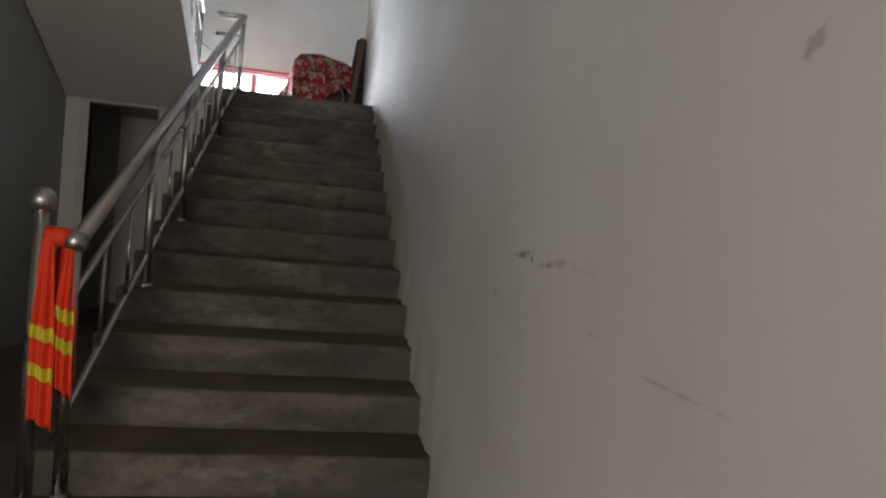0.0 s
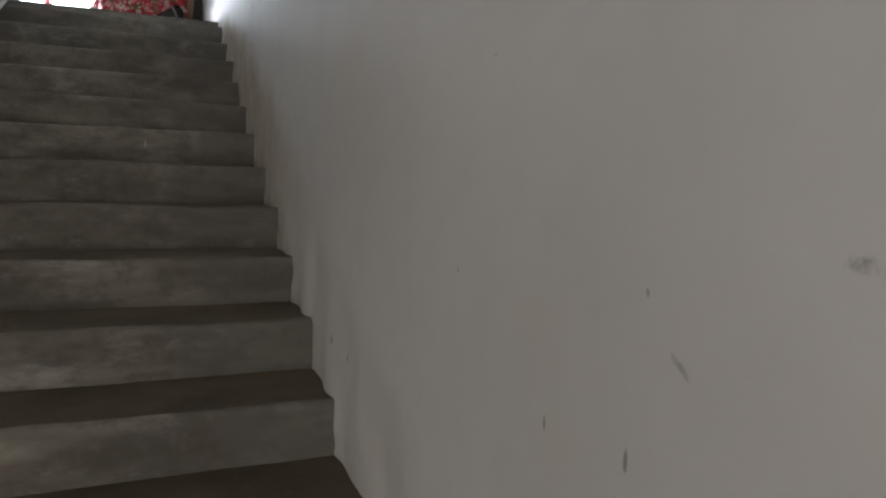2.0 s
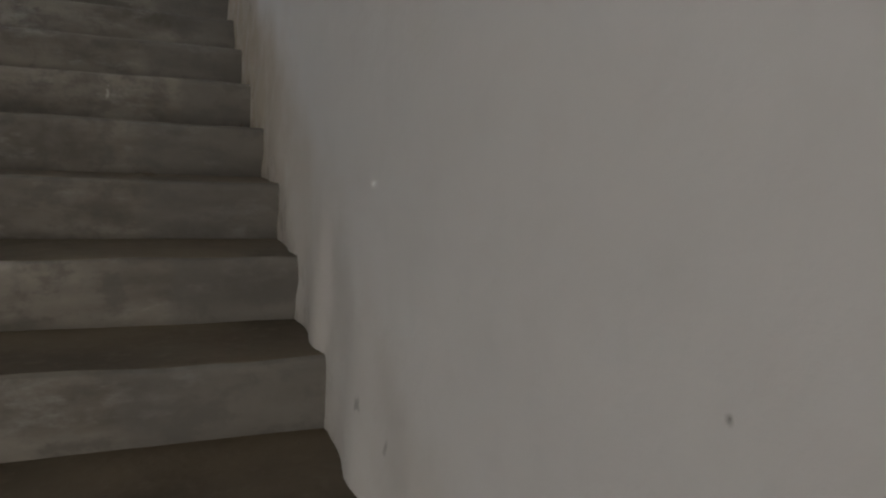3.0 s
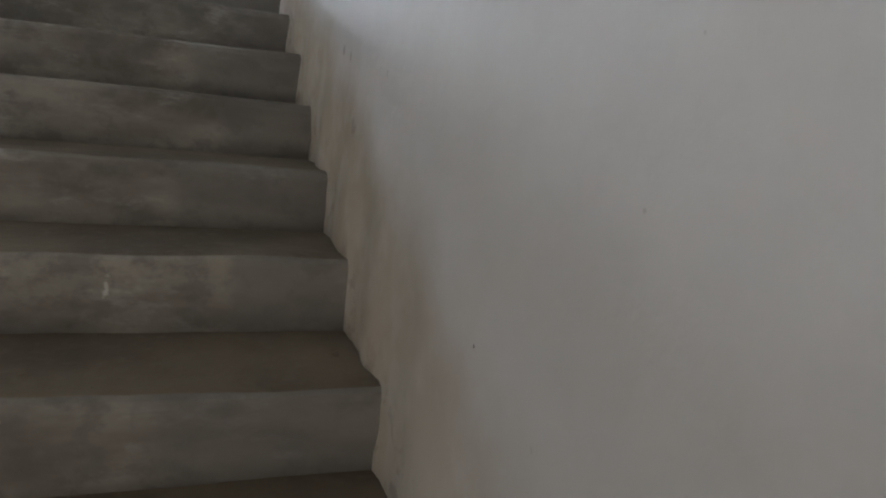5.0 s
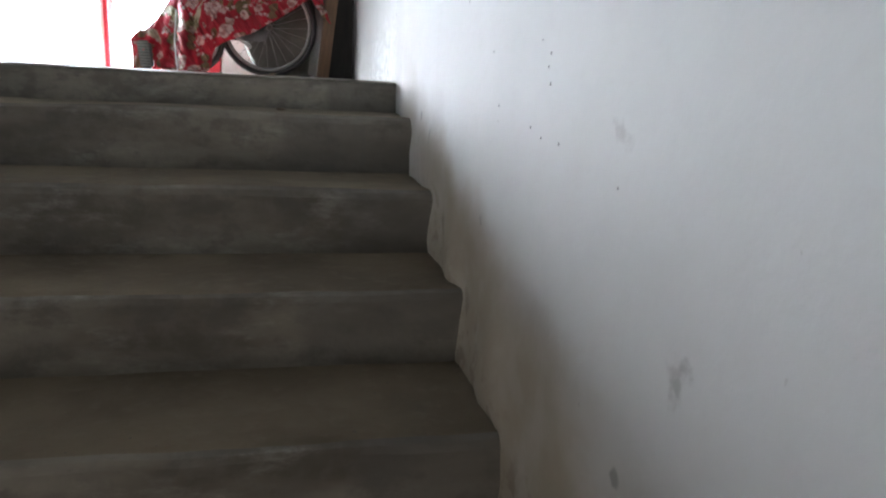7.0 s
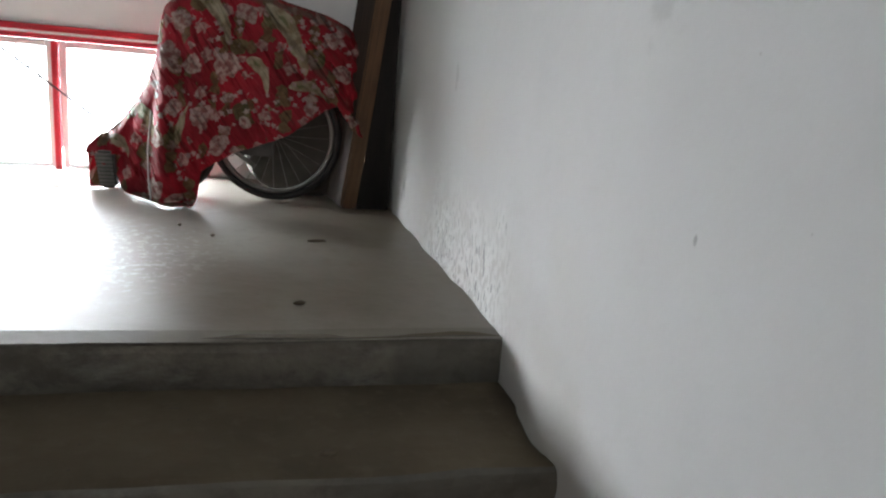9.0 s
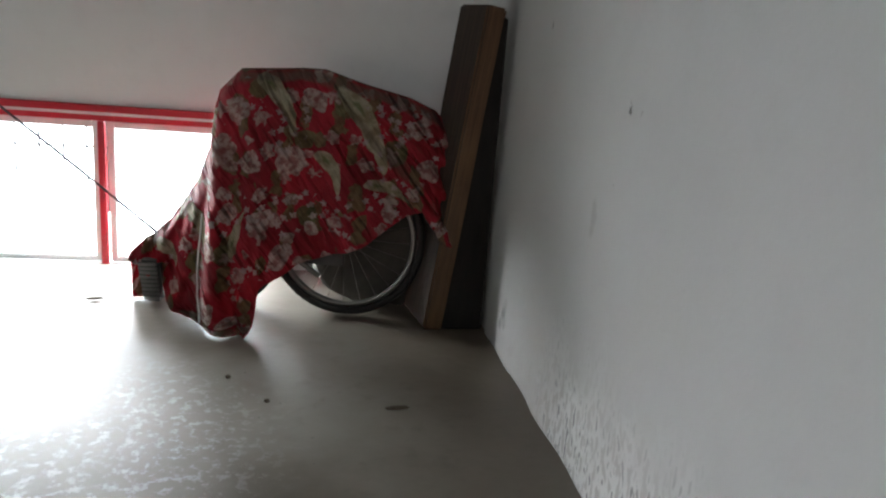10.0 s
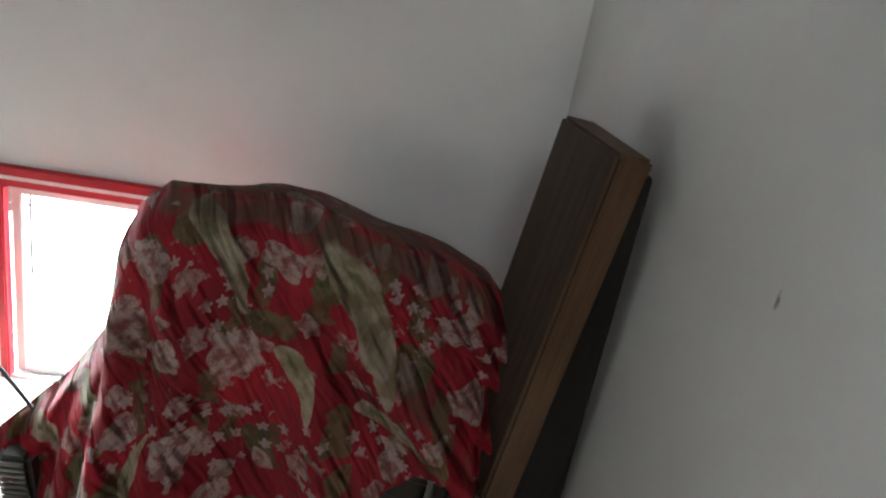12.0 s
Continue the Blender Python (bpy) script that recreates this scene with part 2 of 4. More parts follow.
def smooth_cement(name="floor_cement", a=(0.14, 0.118, 0.09), b=(0.29, 0.268, 0.23), lime=True):
    """Trowelled cement floor, worn shiny, with lime splashes near the window."""
    m = Nodes(name, 0.4)
    big, fine = m.noise(1.6, 5), m.noise(19, 6)
    c = m.mix(m.ramp(big, 0.3, 0.7), a, b)
    c = m.mix(m.ramp(fine, 0.5, 0.8, 0, 0.4), c, tuple(v * 0.75 for v in a))
    c = m.mix(m.ramp(m.noise(55, 2), 0.745, 0.77, 0, 0.8), c, (0.08, 0.07, 0.06))
    if lime:
        d = m.vec("DISTANCE", m.coord.outputs["Object"], (-1.0, 0.60, LAND))
        splash = m.math("MULTIPLY", m.ramp(d, 0.12, 0.55, 1, 0), m.ramp(m.noise(38, 9, rough=0.7), 0.5, 0.62, 0, 0.6))
        c = m.mix(splash, c, (0.66, 0.66, 0.65))
        # browner and darker towards the right wall, with a ragged edge
        wallward = m.math("ADD", m.split(m.coord.outputs["Object"])[0], m.math("MULTIPLY", m.math("SUBTRACT", m.noise(6, 6, rough=0.65), 0.5), 0.22))
        c = m.mix(m.ramp(wallward, -0.55, -0.08, 0, 0.7), c, (0.105, 0.078, 0.052))
    m.bsdf.inputs["Specular IOR Level"].default_value = 0.5 if lime else 0.3
    return m.colour(c).rough(m.ramp(big, 0.3, 0.75, 0.30, 0.56)).bump(m.math("ADD", fine, m.math("MULTIPLY", big, 3.0)), 0.2, 0.006).mat


def steel(name, base=(0.62, 0.61, 0.6), rough=0.22):
    m = Nodes(name, rough, 1.0)
    s = m.noise(6, 3)
    return m.colour(m.mix(m.ramp(s, 0.4, 0.8, 0, 0.4), base, tuple(v * 0.7 for v in base))).rough(m.ramp(m.noise(3, 3), 0.3, 0.7, rough * 0.85, rough * 1.25)).mat


def wood(name, a, b, rough=0.6):
    m = Nodes(name, rough)
    grain = m.noise(7, 6, m.mapped(scale=(9, 9, 0.7)), 0.65)
    c = m.mix(m.ramp(grain, 0.32, 0.68), a, b)
    c = m.mix(m.ramp(m.noise(3.5, 4), 0.5, 0.75, 0, 0.55), c, tuple(v * 0.45 for v in a))
    return m.colour(c).bump(grain, 0.35, 0.004).mat


def gloss_paint(name, c, rough=0.35, worn=(0.5, 0.45, 0.4)):
    m = Nodes(name, rough)
    k = m.mix(m.ramp(m.noise(12, 6), 0.62, 0.72, 0, 0.5), c, worn)
    k = m.mix(m.ramp(m.noise(3, 3), 0.4, 0.7, 0, 0.35), k, tuple(v * 0.6 for v in c))
    return m.colour(k).bump(m.noise(45, 3), 0.2, 0.003).mat


def plain(name, c, rough=0.6, metal=0.0, vary=0.25):
    m = Nodes(name, rough, metal)
    return m.colour(m.mix(m.ramp(m.noise(18, 5), 0.35, 0.7), tuple(v * (1 - vary) for v in c), c)).bump(m.noise(70, 3), 0.12, 0.002).mat


COVER_LILIES = ((-0.675, 3.555, -58, 0.125, 0.027), (-0.405, 3.48, -62, 0.145, 0.030), (-0.508, 3.342, -64, 0.075, 0.020), (-0.335, 3.30, -18, 0.07, 0.020),
                (-0.955, 3.16, -60, 0.075, 0.024), (-0.80, 3.155, 76, 0.075, 0.014), (-1.07, 3.07, -45, 0.06, 0.018))
COVER_PEONIES = ((-0.631, 3.373, 0.062), (-0.765, 3.372, 0.045), (-0.555, 3.56, 0.045), (-0.81, 3.53, 0.05), (-0.86, 3.41, 0.05), (-0.722, 3.187, 0.05), (-0.253, 3.498, 0.04),
                 (-0.836, 3.22, 0.035), (-0.655, 3.065, 0.045), (-0.56, 3.155, 0.03), (-0.904, 3.11, 0.045), (-0.535, 3.64, 0.035), (-0.21, 3.36, 0.035), (-0.33, 3.22, 0.03), (-0.90, 2.92, 0.05), (-0.82, 2.87, 0.04))
COVER_LEAVES = ((-0.735, 3.60, 0.04), (-0.47, 3.55, 0.038), (-0.315, 3.41, 0.04), (-0.97, 3.19, 0.035), (-0.57, 3.19, 0.035), (-0.96, 3.05, 0.035), (-0.59, 3.44, 0.035), (-0.84, 3.10, 0.03))


def floral_cloth():
    """Printed red cotton with cream peonies, pale sprays and olive leaves; dusty where it lies flat."""
    m = Nodes("floral_cotton", 0.78)
    uv = m.coord.outputs["UV"]
    warp = m.vec("ADD", uv, m.vec("MULTIPLY", m.vec("SUBTRACT", m.noise(9, 3, uv, colour=True), (0.5, 0.5, 0.5)), (0.05, 0.05, 0)))

    def blooms(scale, vec, petals, size, frill):
        offset = m.vec("SUBTRACT", m.vec("MULTIPLY", vec, (scale, scale, 0)), m.vec("MULTIPLY", m.voronoi(scale, vec, "Position"), (scale, scale, 0)))
        s = m.split(offset)
        ang = m.math("ARCTAN2", s[1], s[0])
        r = m.vec("LENGTH", offset)
        rim = m.math("MULTIPLY", m.math("COSINE", m.math("MULTIPLY", ang, petals)), frill)
        return m.math("ADD", r, rim), r

    red = m.mix(m.ramp(m.noise(5, 4, uv), 0.35, 0.65), (0.23, 0.004, 0.012), (0.39, 0.008, 0.022))
    speckle = m.math("MULTIPLY", m.math("SUBTRACT", m.noise(26, 5, uv), 0.5), 0.55)
    ragged = m.math("MULTIPLY", m.math("SUBTRACT", m.voronoi(30, warp), 0.3), 0.5)

    def nearest(places, frill):
        best = None
        for x, z, size in places:
            d = m.math("DIVIDE", m.vec("DISTANCE", m.vec("MULTIPLY", warp, (1, 1, 0)), (x, z, 0)), size)
            best = d if best is None else m.math("MINIMUM", best, d)
        return m.math("ADD", best, frill), best

    # olive leaves, scattered and behind the lilies
    olive = m.mix(m.ramp(m.noise(25, 4, uv), 0.4, 0.6), (0.07, 0.062, 0.022), (0.15, 0.125, 0.055))
    leaf, _ = blooms(7.6, m.vec("ADD", warp, (0.05, 0.06, 0)), 2.0, 0.4, 0.13)
    c = m.mix(m.ramp(m.math("ADD", leaf, speckle), 0.19, 0.23, 0.8, 0), red, olive)
    leaf, _ = nearest(COVER_LEAVES, m.math("MULTIPLY", speckle, 1.6))
    c = m.mix(m.ramp(leaf, 0.85, 1.0, 0.9, 0), c, olive)
    # peonies with ragged petals
    inner = m.noise(48, 5, uv, 0.65)
    petal = m.mix(m.ramp(inner, 0.4, 0.58), (0.26, 0.11, 0.10), (0.46, 0.34, 0.30))
    far, fr = blooms(9.0, m.vec("ADD", warp, (0.31, 0.17, 0)), 5.0, 0.4, 0.03)
    c = m.mix(m.ramp(m.math("ADD", far, speckle), 0.16, 0.19, 0.75, 0), c, petal)
    bloom, r = nearest(COVER_PEONIES, ragged)
    petal = m.mix(m.ramp(r, 0.1, 0.35, 0.7, 0), petal, (0.27, 0.07, 0.065))
    c = m.mix(m.ramp(bloom, 0.92, 1.0, 0.95, 0), c, petal)
    # long cream lilies with a green throat
    best = throat = None
    for x, z, turn, long_, wide in COVER_LILIES:
        n = m.t.nodes.new("ShaderNodeMapping")
        n.vector_type = "TEXTURE"
        n.inputs["Location"].default_value, n.inputs["Rotation"].default_value = (x, z, 0), (0, 0, radians(turn))
        n.inputs["Scale"].default_value = (long_, wide, 1)
        m.put(n.inputs["Vector"], warp)
        u, w, _ = m.split(n.outputs[0])
        w = m.math("MULTIPLY", m.math("ADD", w, m.math("SUBTRACT", m.math("MULTIPLY", m.math("MULTIPLY", u, u), 0.9), 0.35)), m.math("ADD", m.math("MULTIPLY", u, 0.45), 1.0))
        d = m.math("SQRT", m.math("ADD", m.math("MULTIPLY", u, u), m.math("MULTIPLY", w, w)))
        best = d if best is None else m.math("MINIMUM", best, d)
        g = m.math("ADD", m.math("ABSOLUTE", m.math("ADD", u, 0.45)), m.math("ABSOLUTE", w))
        throat = g if throat is None else m.math("MINIMUM", throat, g)
    cream = m.mix(m.ramp(m.noise(22, 4, uv), 0.38, 0.62), (0.24, 0.19, 0.11), (0.42, 0.36, 0.25))
    cream = m.mix(m.ramp(m.math("ADD", throat, speckle), 0.1, 0.36, 0.8, 0), cream, (0.10, 0.12, 0.035))
    c = m.mix(m.ramp(m.math("ADD", best, m.math("MULTIPLY", speckle, 0.5)), 0.94, 1.0, 0.96, 0), c, cream)
    # small white blossoms
    dots, dr = blooms(24.0, warp, 5.0, 0.3, 0.06)
    pick = m.ramp(m.noise(7, 2, uv), 0.52, 0.58)
    c = m.mix(m.math("MULTIPLY", m.ramp(dots, 0.2, 0.25, 0.9, 0), pick), c, (0.42, 0.31, 0.29))
    # dust on faces that look up
    geo = m.t.nodes.new("ShaderNodeNewGeometry")
    up = m.split(geo.outputs["Normal"])[2]
    dust = m.math("MULTIPLY", m.ramp(up, 0.55, 0.9, 0, 0.75), m.ramp(m.noise(9, 4), 0.25, 0.6, 0.6, 1.0))
    c = m.mix(dust, c, (0.12, 0.08, 0.05))
    weave = m.noise(160, 2, uv)
    slant = m.t.nodes.new("ShaderNodeMapping")
    slant.vector_type = "TEXTURE"
    slant.inputs["Rotation"].default_value = (0, 0, radians(36))
    slant.inputs["Scale"].default_value = (0.077, 0.42, 1)
    m.put(slant.inputs["Vector"], uv)
    crease = m.math("ABSOLUTE", m.math("SUBTRACT", m.noise(1.0, 3, slant.outputs[0], 0.5), 0.5))
    height = m.math("ADD", m.math("MULTIPLY", weave, 0.03), m.math("MULTIPLY", m.ramp(crease, 0.0, 0.16), 1.0))
    m.colour(c).bump(height, 0.9, 0.030)
    thin = m.t.nodes.new("ShaderNodeBsdfTranslucent")
    m.put(thin.inputs["Color"], c)
    both = m.t.nodes.new("ShaderNodeMixShader")
    both.inputs[0].default_value = 0.2
    out = m.t.nodes["Material Output"]
    m.t.links.new(m.bsdf.outputs[0], both.inputs[1])
    m.t.links.new(thin.outputs[0], both.inputs[2])
    m.t.links.new(both.outputs[0], out.inputs["Surface"])
    return m.mat


def pane_glass():
    m = Nodes("window_glass", 0.03)
    m.colour((0.97, 0.99, 0.98))
    m.bsdf.inputs["Transmission Weight"].default_value = 1.0
    m.bsdf.inputs["IOR"].default_value = 1.05
    return m.mat


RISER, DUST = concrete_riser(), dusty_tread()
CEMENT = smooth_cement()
HALL_FLOOR = smooth_cement("hall_cement", (0.085, 0.068, 0.05), (0.13, 0.11, 0.085), lime=False)
STEEL = steel("stainless_tube", (0.5, 0.48, 0.46), 0.3)
RED = gloss_paint("red_gloss", (0.42, 0.012, 0.025), 0.32, (0.55, 0.42, 0.4))
FRAME_WHITE = gloss_paint("white_sash", (0.70, 0.71, 0.70), 0.4, (0.5, 0.5, 0.48))
DOOR_GREY = gloss_paint("door_frame_paint", (0.58, 0.57, 0.56), 0.5, (0.3, 0.28, 0.26))
FLORAL = floral_cloth()
GLASS = pane_glass()
BOARD_DARK = wood("dark_board", (0.024, 0.014, 0.008), (0.050, 0.028, 0.016), 0.85)
BOARD_LIGHT = wood("sawn_edge", (0.075, 0.036, 0.015), (0.135, 0.068, 0.029))
GAP_BLACK = wood("gap_black", (0.007, 0.006, 0.005), (0.013, 0.010, 0.008), 0.95)
RUBBER = plain("tyre_rubber", (0.022, 0.021, 0.02), 0.75)
CHROME = steel("wheel_rim", (0.26, 0.25, 0.235), 0.42)
GUARD = steel("mudguard_metal", (0.20, 0.195, 0.185), 0.4)
GREY_PLASTIC = plain("grey_plastic", (0.075, 0.075, 0.07), 0.55)
BASKET_RIB = plain("pale_rib", (0.17, 0.165, 0.155), 0.5)
BIKE_PAINT = gloss_paint("bicycle_paint", (0.04, 0.04, 0.05), 0.3, (0.1, 0.09, 0.08))
BAG = plain("grey_canvas", (0.065, 0.06, 0.05), 0.85)
IRON = plain("grille_iron", (0.03, 0.03, 0.035), 0.6)
ORANGE = plain("hi_vis_orange", (0.86, 0.055, 0.01), 0.7, vary=0.12)
LIME_BAND = plain("hi_vis_band", (0.72, 0.62, 0.03), 0.35, vary=0.15)
CORD = plain("black_cord", (0.015, 0.015, 0.02), 0.6)
GROUND = plain("yard_concrete", (0.34, 0.33, 0.31), 0.9)
SILL_PAINT = painted_wall("sill_plaster", (0.66, 0.66, 0.65))


# ---- mesh helpers ----
def thing(name, x=0, y=0, z=0, **tags):
    ob = new(name)
    ob.empty_display_size = 0.05
    ob.location = (x, y, z)
    return tagged(ob, **tags)


def part(name, bm, material, parent=None, label="", smooth=False, **tags):
    """Links a bmesh as one mesh object; its coordinates are the parent's own."""
    me = bpy.data.meshes.new(name)
    bmesh.ops.recalc_face_normals(bm, faces=bm.faces)
    bm.to_mesh(me)
    bm.free()
    for mat in material if isinstance(material, (list, tuple)) else (material,):
        me.materials.append(mat)
    if smooth:
        for p in me.polygons:
            p.use_smooth = True
    ob = new(name, me)
    if parent:
        ob.parent = parent
    return tagged(ob, label=label, **tags)


def box(x0, x1, y0, y1, z0, z1, bevel=0.0, bm=None):
    bm = bm or bmesh.new()
    made = bmesh.ops.create_cube(bm, size=1.0)["verts"]
    for v in made:
        v.co = Vector(((x0 + x1) / 2 + v.co.x * (x1 - x0), (y0 + y1) / 2 + v.co.y * (y1 - y0), (z0 + z1) / 2 + v.co.z * (z1 - z0)))
    if bevel:
        edges = {e for v in made for e in v.link_edges}
        bmesh.ops.bevel(bm, geom=list(edges), offset=bevel, segments=2, affect="EDGES", clamp_overlap=True)
    return bm


def tube(a, b, r, seg=14, bm=None, r2=None):
    bm = bm or bmesh.new()
    a, b = Vector(a), Vector(b)
    m = Matrix.Translation((a + b) / 2) @ (b - a).to_track_quat("Z", "Y").to_matrix().to_4x4()
    bmesh.ops.create_cone(bm, cap_ends=True, segments=seg, radius1=r, radius2=r if r2 is None else r2, depth=(b - a).length, matrix=m)
    return bm


def ball(c, r, bm=None, flat=1.0):
    bm = bm or bmesh.new()
    bmesh.ops.create_uvsphere(bm, u_segments=20, v_segments=12, radius=r, matrix=Matrix.Translation(c) @ Matrix.Diagonal((1, 1, flat, 1)))
    return bm


def ring(radius, r, seg=56, cross=10, start=0.0, end=360.0, wide=1.0, bm=None):
    """A torus, or an arc of one, in the local XZ plane."""
    bm = bm or bmesh.new()
    full = end - start >= 360
    loops = []
    for i in range(seg if full else seg + 1):
        a = radians(start + (end - start) * i / seg)
        loops.append([bm.verts.new(((radius + r * math.cos(b)) * math.cos(a), wide * r * math.sin(b), (radius + r * math.cos(b)) * math.sin(a)))
                      for b in (2 * math.pi * j / cross for j in range(cross))])
    pairs = zip(loops, loops[1:] + loops[:1]) if full else zip(loops, loops[1:])
    for p, q in pairs:
        for j in range(cross):
            bm.faces.new((p[j], p[(j + 1) % cross], q[(j + 1) % cross], q[j]))
    if not full:
        bm.faces.new(loops[0])
        bm.faces.new(loops[-1][::-1])
    return bm


def pierced(axis, at, thick, u0, u1, z0, z1, holes=()):
    """A wall in the plane axis = at, with openings (u0, u1, z0, z1) through it; one closed shell."""
    us = sorted({u0, u1, *(h[0] for h in holes), *(h[1] for h in holes)})
    zs = sorted({z0, z1, *(h[2] for h in holes), *(h[3] for h in holes)})
    solid = {}
    for i in range(len(us) - 1):
        for j in range(len(zs) - 1):
            cu, cz = (us[i] + us[i + 1]) / 2, (zs[j] + zs[j + 1]) / 2
            solid[i, j] = not any(h[0] < cu < h[1] and h[2] < cz < h[3] for h in holes)
    bm, seen = bmesh.new(), {}

    def vert(i, j, side):
        key = (i, j, side)
        if key not in seen:
            d = at + thick * side
            seen[key] = bm.verts.new((d, us[i], zs[j]) if axis == "x" else (us[i], d, zs[j]))
        return seen[key]

    for (i, j), full in solid.items():
        if not full:
            continue
        for s in (0, 1):
            bm.faces.new([vert(i, j, s), vert(i + 1, j, s), vert(i + 1, j + 1, s), vert(i, j + 1, s)])
        for di, dj, a, b in ((-1, 0, (i, j), (i, j + 1)), (1, 0, (i + 1, j), (i + 1, j + 1)), (0, -1, (i, j), (i + 1, j)), (0, 1, (i, j + 1), (i + 1, j + 1))):
            if not solid.get((i + di, j + dj)):
                bm.faces.new([vert(*a, 0), vert(*b, 0), vert(*b, 1), vert(*a, 1)])
    return bm


def curve_at(points, x):
    """Smooth interpolation through a few (x, value) pairs."""
    if x <= points[0][0]:
        return points[0][1]
    for (a, va), (b, vb) in zip(points, points[1:]):
        if x <= b:
            s = (x - a) / (b - a)
            return va + (vb - va) * s
    return points[-1][1]


# ---- structure ----
def right_wall():
    """The wall beside the stairs: lumpy hand-laid plaster, most uneven along the steps."""
    bm = bmesh.new()
    ys = [FRONT + 0.25 * i for i in range(20)] + [-5.0 + 0.035 * i for i in range(int(7.1 / 0.035))] + [2.16]
    zs = [-0.1 + 0.05 * i for i in range(84)] + [4.1 + 0.4 * i for i in range(11)] + [TOP]
    rows = []
    for y in ys:
        row = []
        for z in zs:
            line = LAND + min(y, 0.0) * RISE / TREAD
            near = max(0.0, 1.0 - abs(z - line - 0.02) / 0.42) if -4.7 < y < 1.3 else 0.0
            near *= 1.0 if y < -0.1 else 0.4
            lump = noise.noise((y * 5.1, z * 5.1, 3.0)) * 0.6 + noise.noise((y * 13.0, z * 13.0, 7.0)) * 0.4
            x = 0.004 * noise.noise((y * 0.9, z * 0.9, 1.0)) - near * (0.012 + 0.024 * lump + 0.006 * math.sin(y * math.tau / TREAD + 2 * lump))
            row.append(bm.verts.new((x, y, z)))
        rows.append(row)
    for p, q in zip(rows, rows[1:]):
        for j in range(len(zs) - 1):
            bm.faces.new((p[j], p[j + 1], q[j + 1], q[j]))
    box(0.03, 0.27, FRONT, 2.16, -0.1, TOP, bm=bm)
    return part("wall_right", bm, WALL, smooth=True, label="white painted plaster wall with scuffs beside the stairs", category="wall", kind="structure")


right_wall()
WIN = (-2.25, -0.72, LAND - 0.014, 2.892)
UPPER_WIN = (-2.3, -0.6, 5.7, 7.3)
DOORWAY = (-2.52, -1.935, 0.0, 2.065)
part("wall_back", pierced("y", BACK, 0.24, LEFT, 0.03, -0.1, TOP, (WIN, UPPER_WIN)), WALL_FAR,
     label="white plaster wall behind the landing", category="wall", kind="structure")
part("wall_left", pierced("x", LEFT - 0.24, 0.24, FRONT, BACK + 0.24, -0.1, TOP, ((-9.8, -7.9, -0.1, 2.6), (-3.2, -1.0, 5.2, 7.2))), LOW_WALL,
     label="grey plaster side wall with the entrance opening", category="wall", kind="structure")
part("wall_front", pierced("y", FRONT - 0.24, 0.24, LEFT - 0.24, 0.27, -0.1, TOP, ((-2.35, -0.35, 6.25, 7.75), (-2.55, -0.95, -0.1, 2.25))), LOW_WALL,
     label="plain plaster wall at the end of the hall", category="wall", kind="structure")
part("wall_under_landing", pierced("y", 0.02, 0.12, LEFT, STAIR_L - 0.004, 0.0, LAND - 0.16, (DOORWAY,)), SOFFIT,
     label="pale plaster wall under the landing", category="wall", kind="structure")
part("floor_hall", box(LEFT, 0.03, FRONT, BACK, -0.12, 0.0), HALL_FLOOR, label="dark cement floor at the foot of the stairs", category="floor", kind="structure")
part("floor_upper", box(LEFT, 0.0, FRONT, -4.85, 4.56, 4.735), SOFFIT, label="concrete floor of the upper storey", category="floor", kind="structure")
part("ceiling", box(LEFT, 0.0, FRONT, BACK, TOP - 0.15, TOP), WALL_FAR, label="white ceiling high over the stairwell", category="ceiling", kind="structure")


def landing():
    bm = bmesh.new()
    n, m = 60, 40
    rows = []
    for i in range(n + 1):
        x = LEFT + (0.0 - LEFT) * i / n
        rows.append([bm.verts.new((x, BACK * j / m + (0.006 * noise.noise((x * 4, 0, 2)) if j == 0 else 0),
                                   LAND + 0.003 * noise.noise((x * 3, BACK * j / m * 3, 5)) - (0.006 if j == 0 else 0))) for j in range(m + 1)])
    for p, q in zip(rows, rows[1:]):
        for j in range(m):
            bm.faces.new((p[j], q[j], q[j + 1], p[j + 1]))
    box(LEFT, 0.0, 0.02, BACK, LAND - 0.16, LAND - 0.008, bm=bm)
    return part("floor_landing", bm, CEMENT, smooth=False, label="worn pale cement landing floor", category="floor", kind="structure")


landing()
# added emissive panel, so the outside reads white below the window lamp
glow = Nodes("backdrop_glow")
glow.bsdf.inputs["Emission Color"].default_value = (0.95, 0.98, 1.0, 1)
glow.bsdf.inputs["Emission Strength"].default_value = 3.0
part("backdrop", box(-4.2, 1.2, 3.2, 3.25, -0.12, LAND - 0.07), glow.mat, label="plain glowing panel standing in for the bright yard outside the window", category="backdrop", kind="structure")
part("ground", box(-60, 60, -60, 60, -0.32, -0.14), GROUND, label="pale concrete yard outside", category="ground", kind="structure")


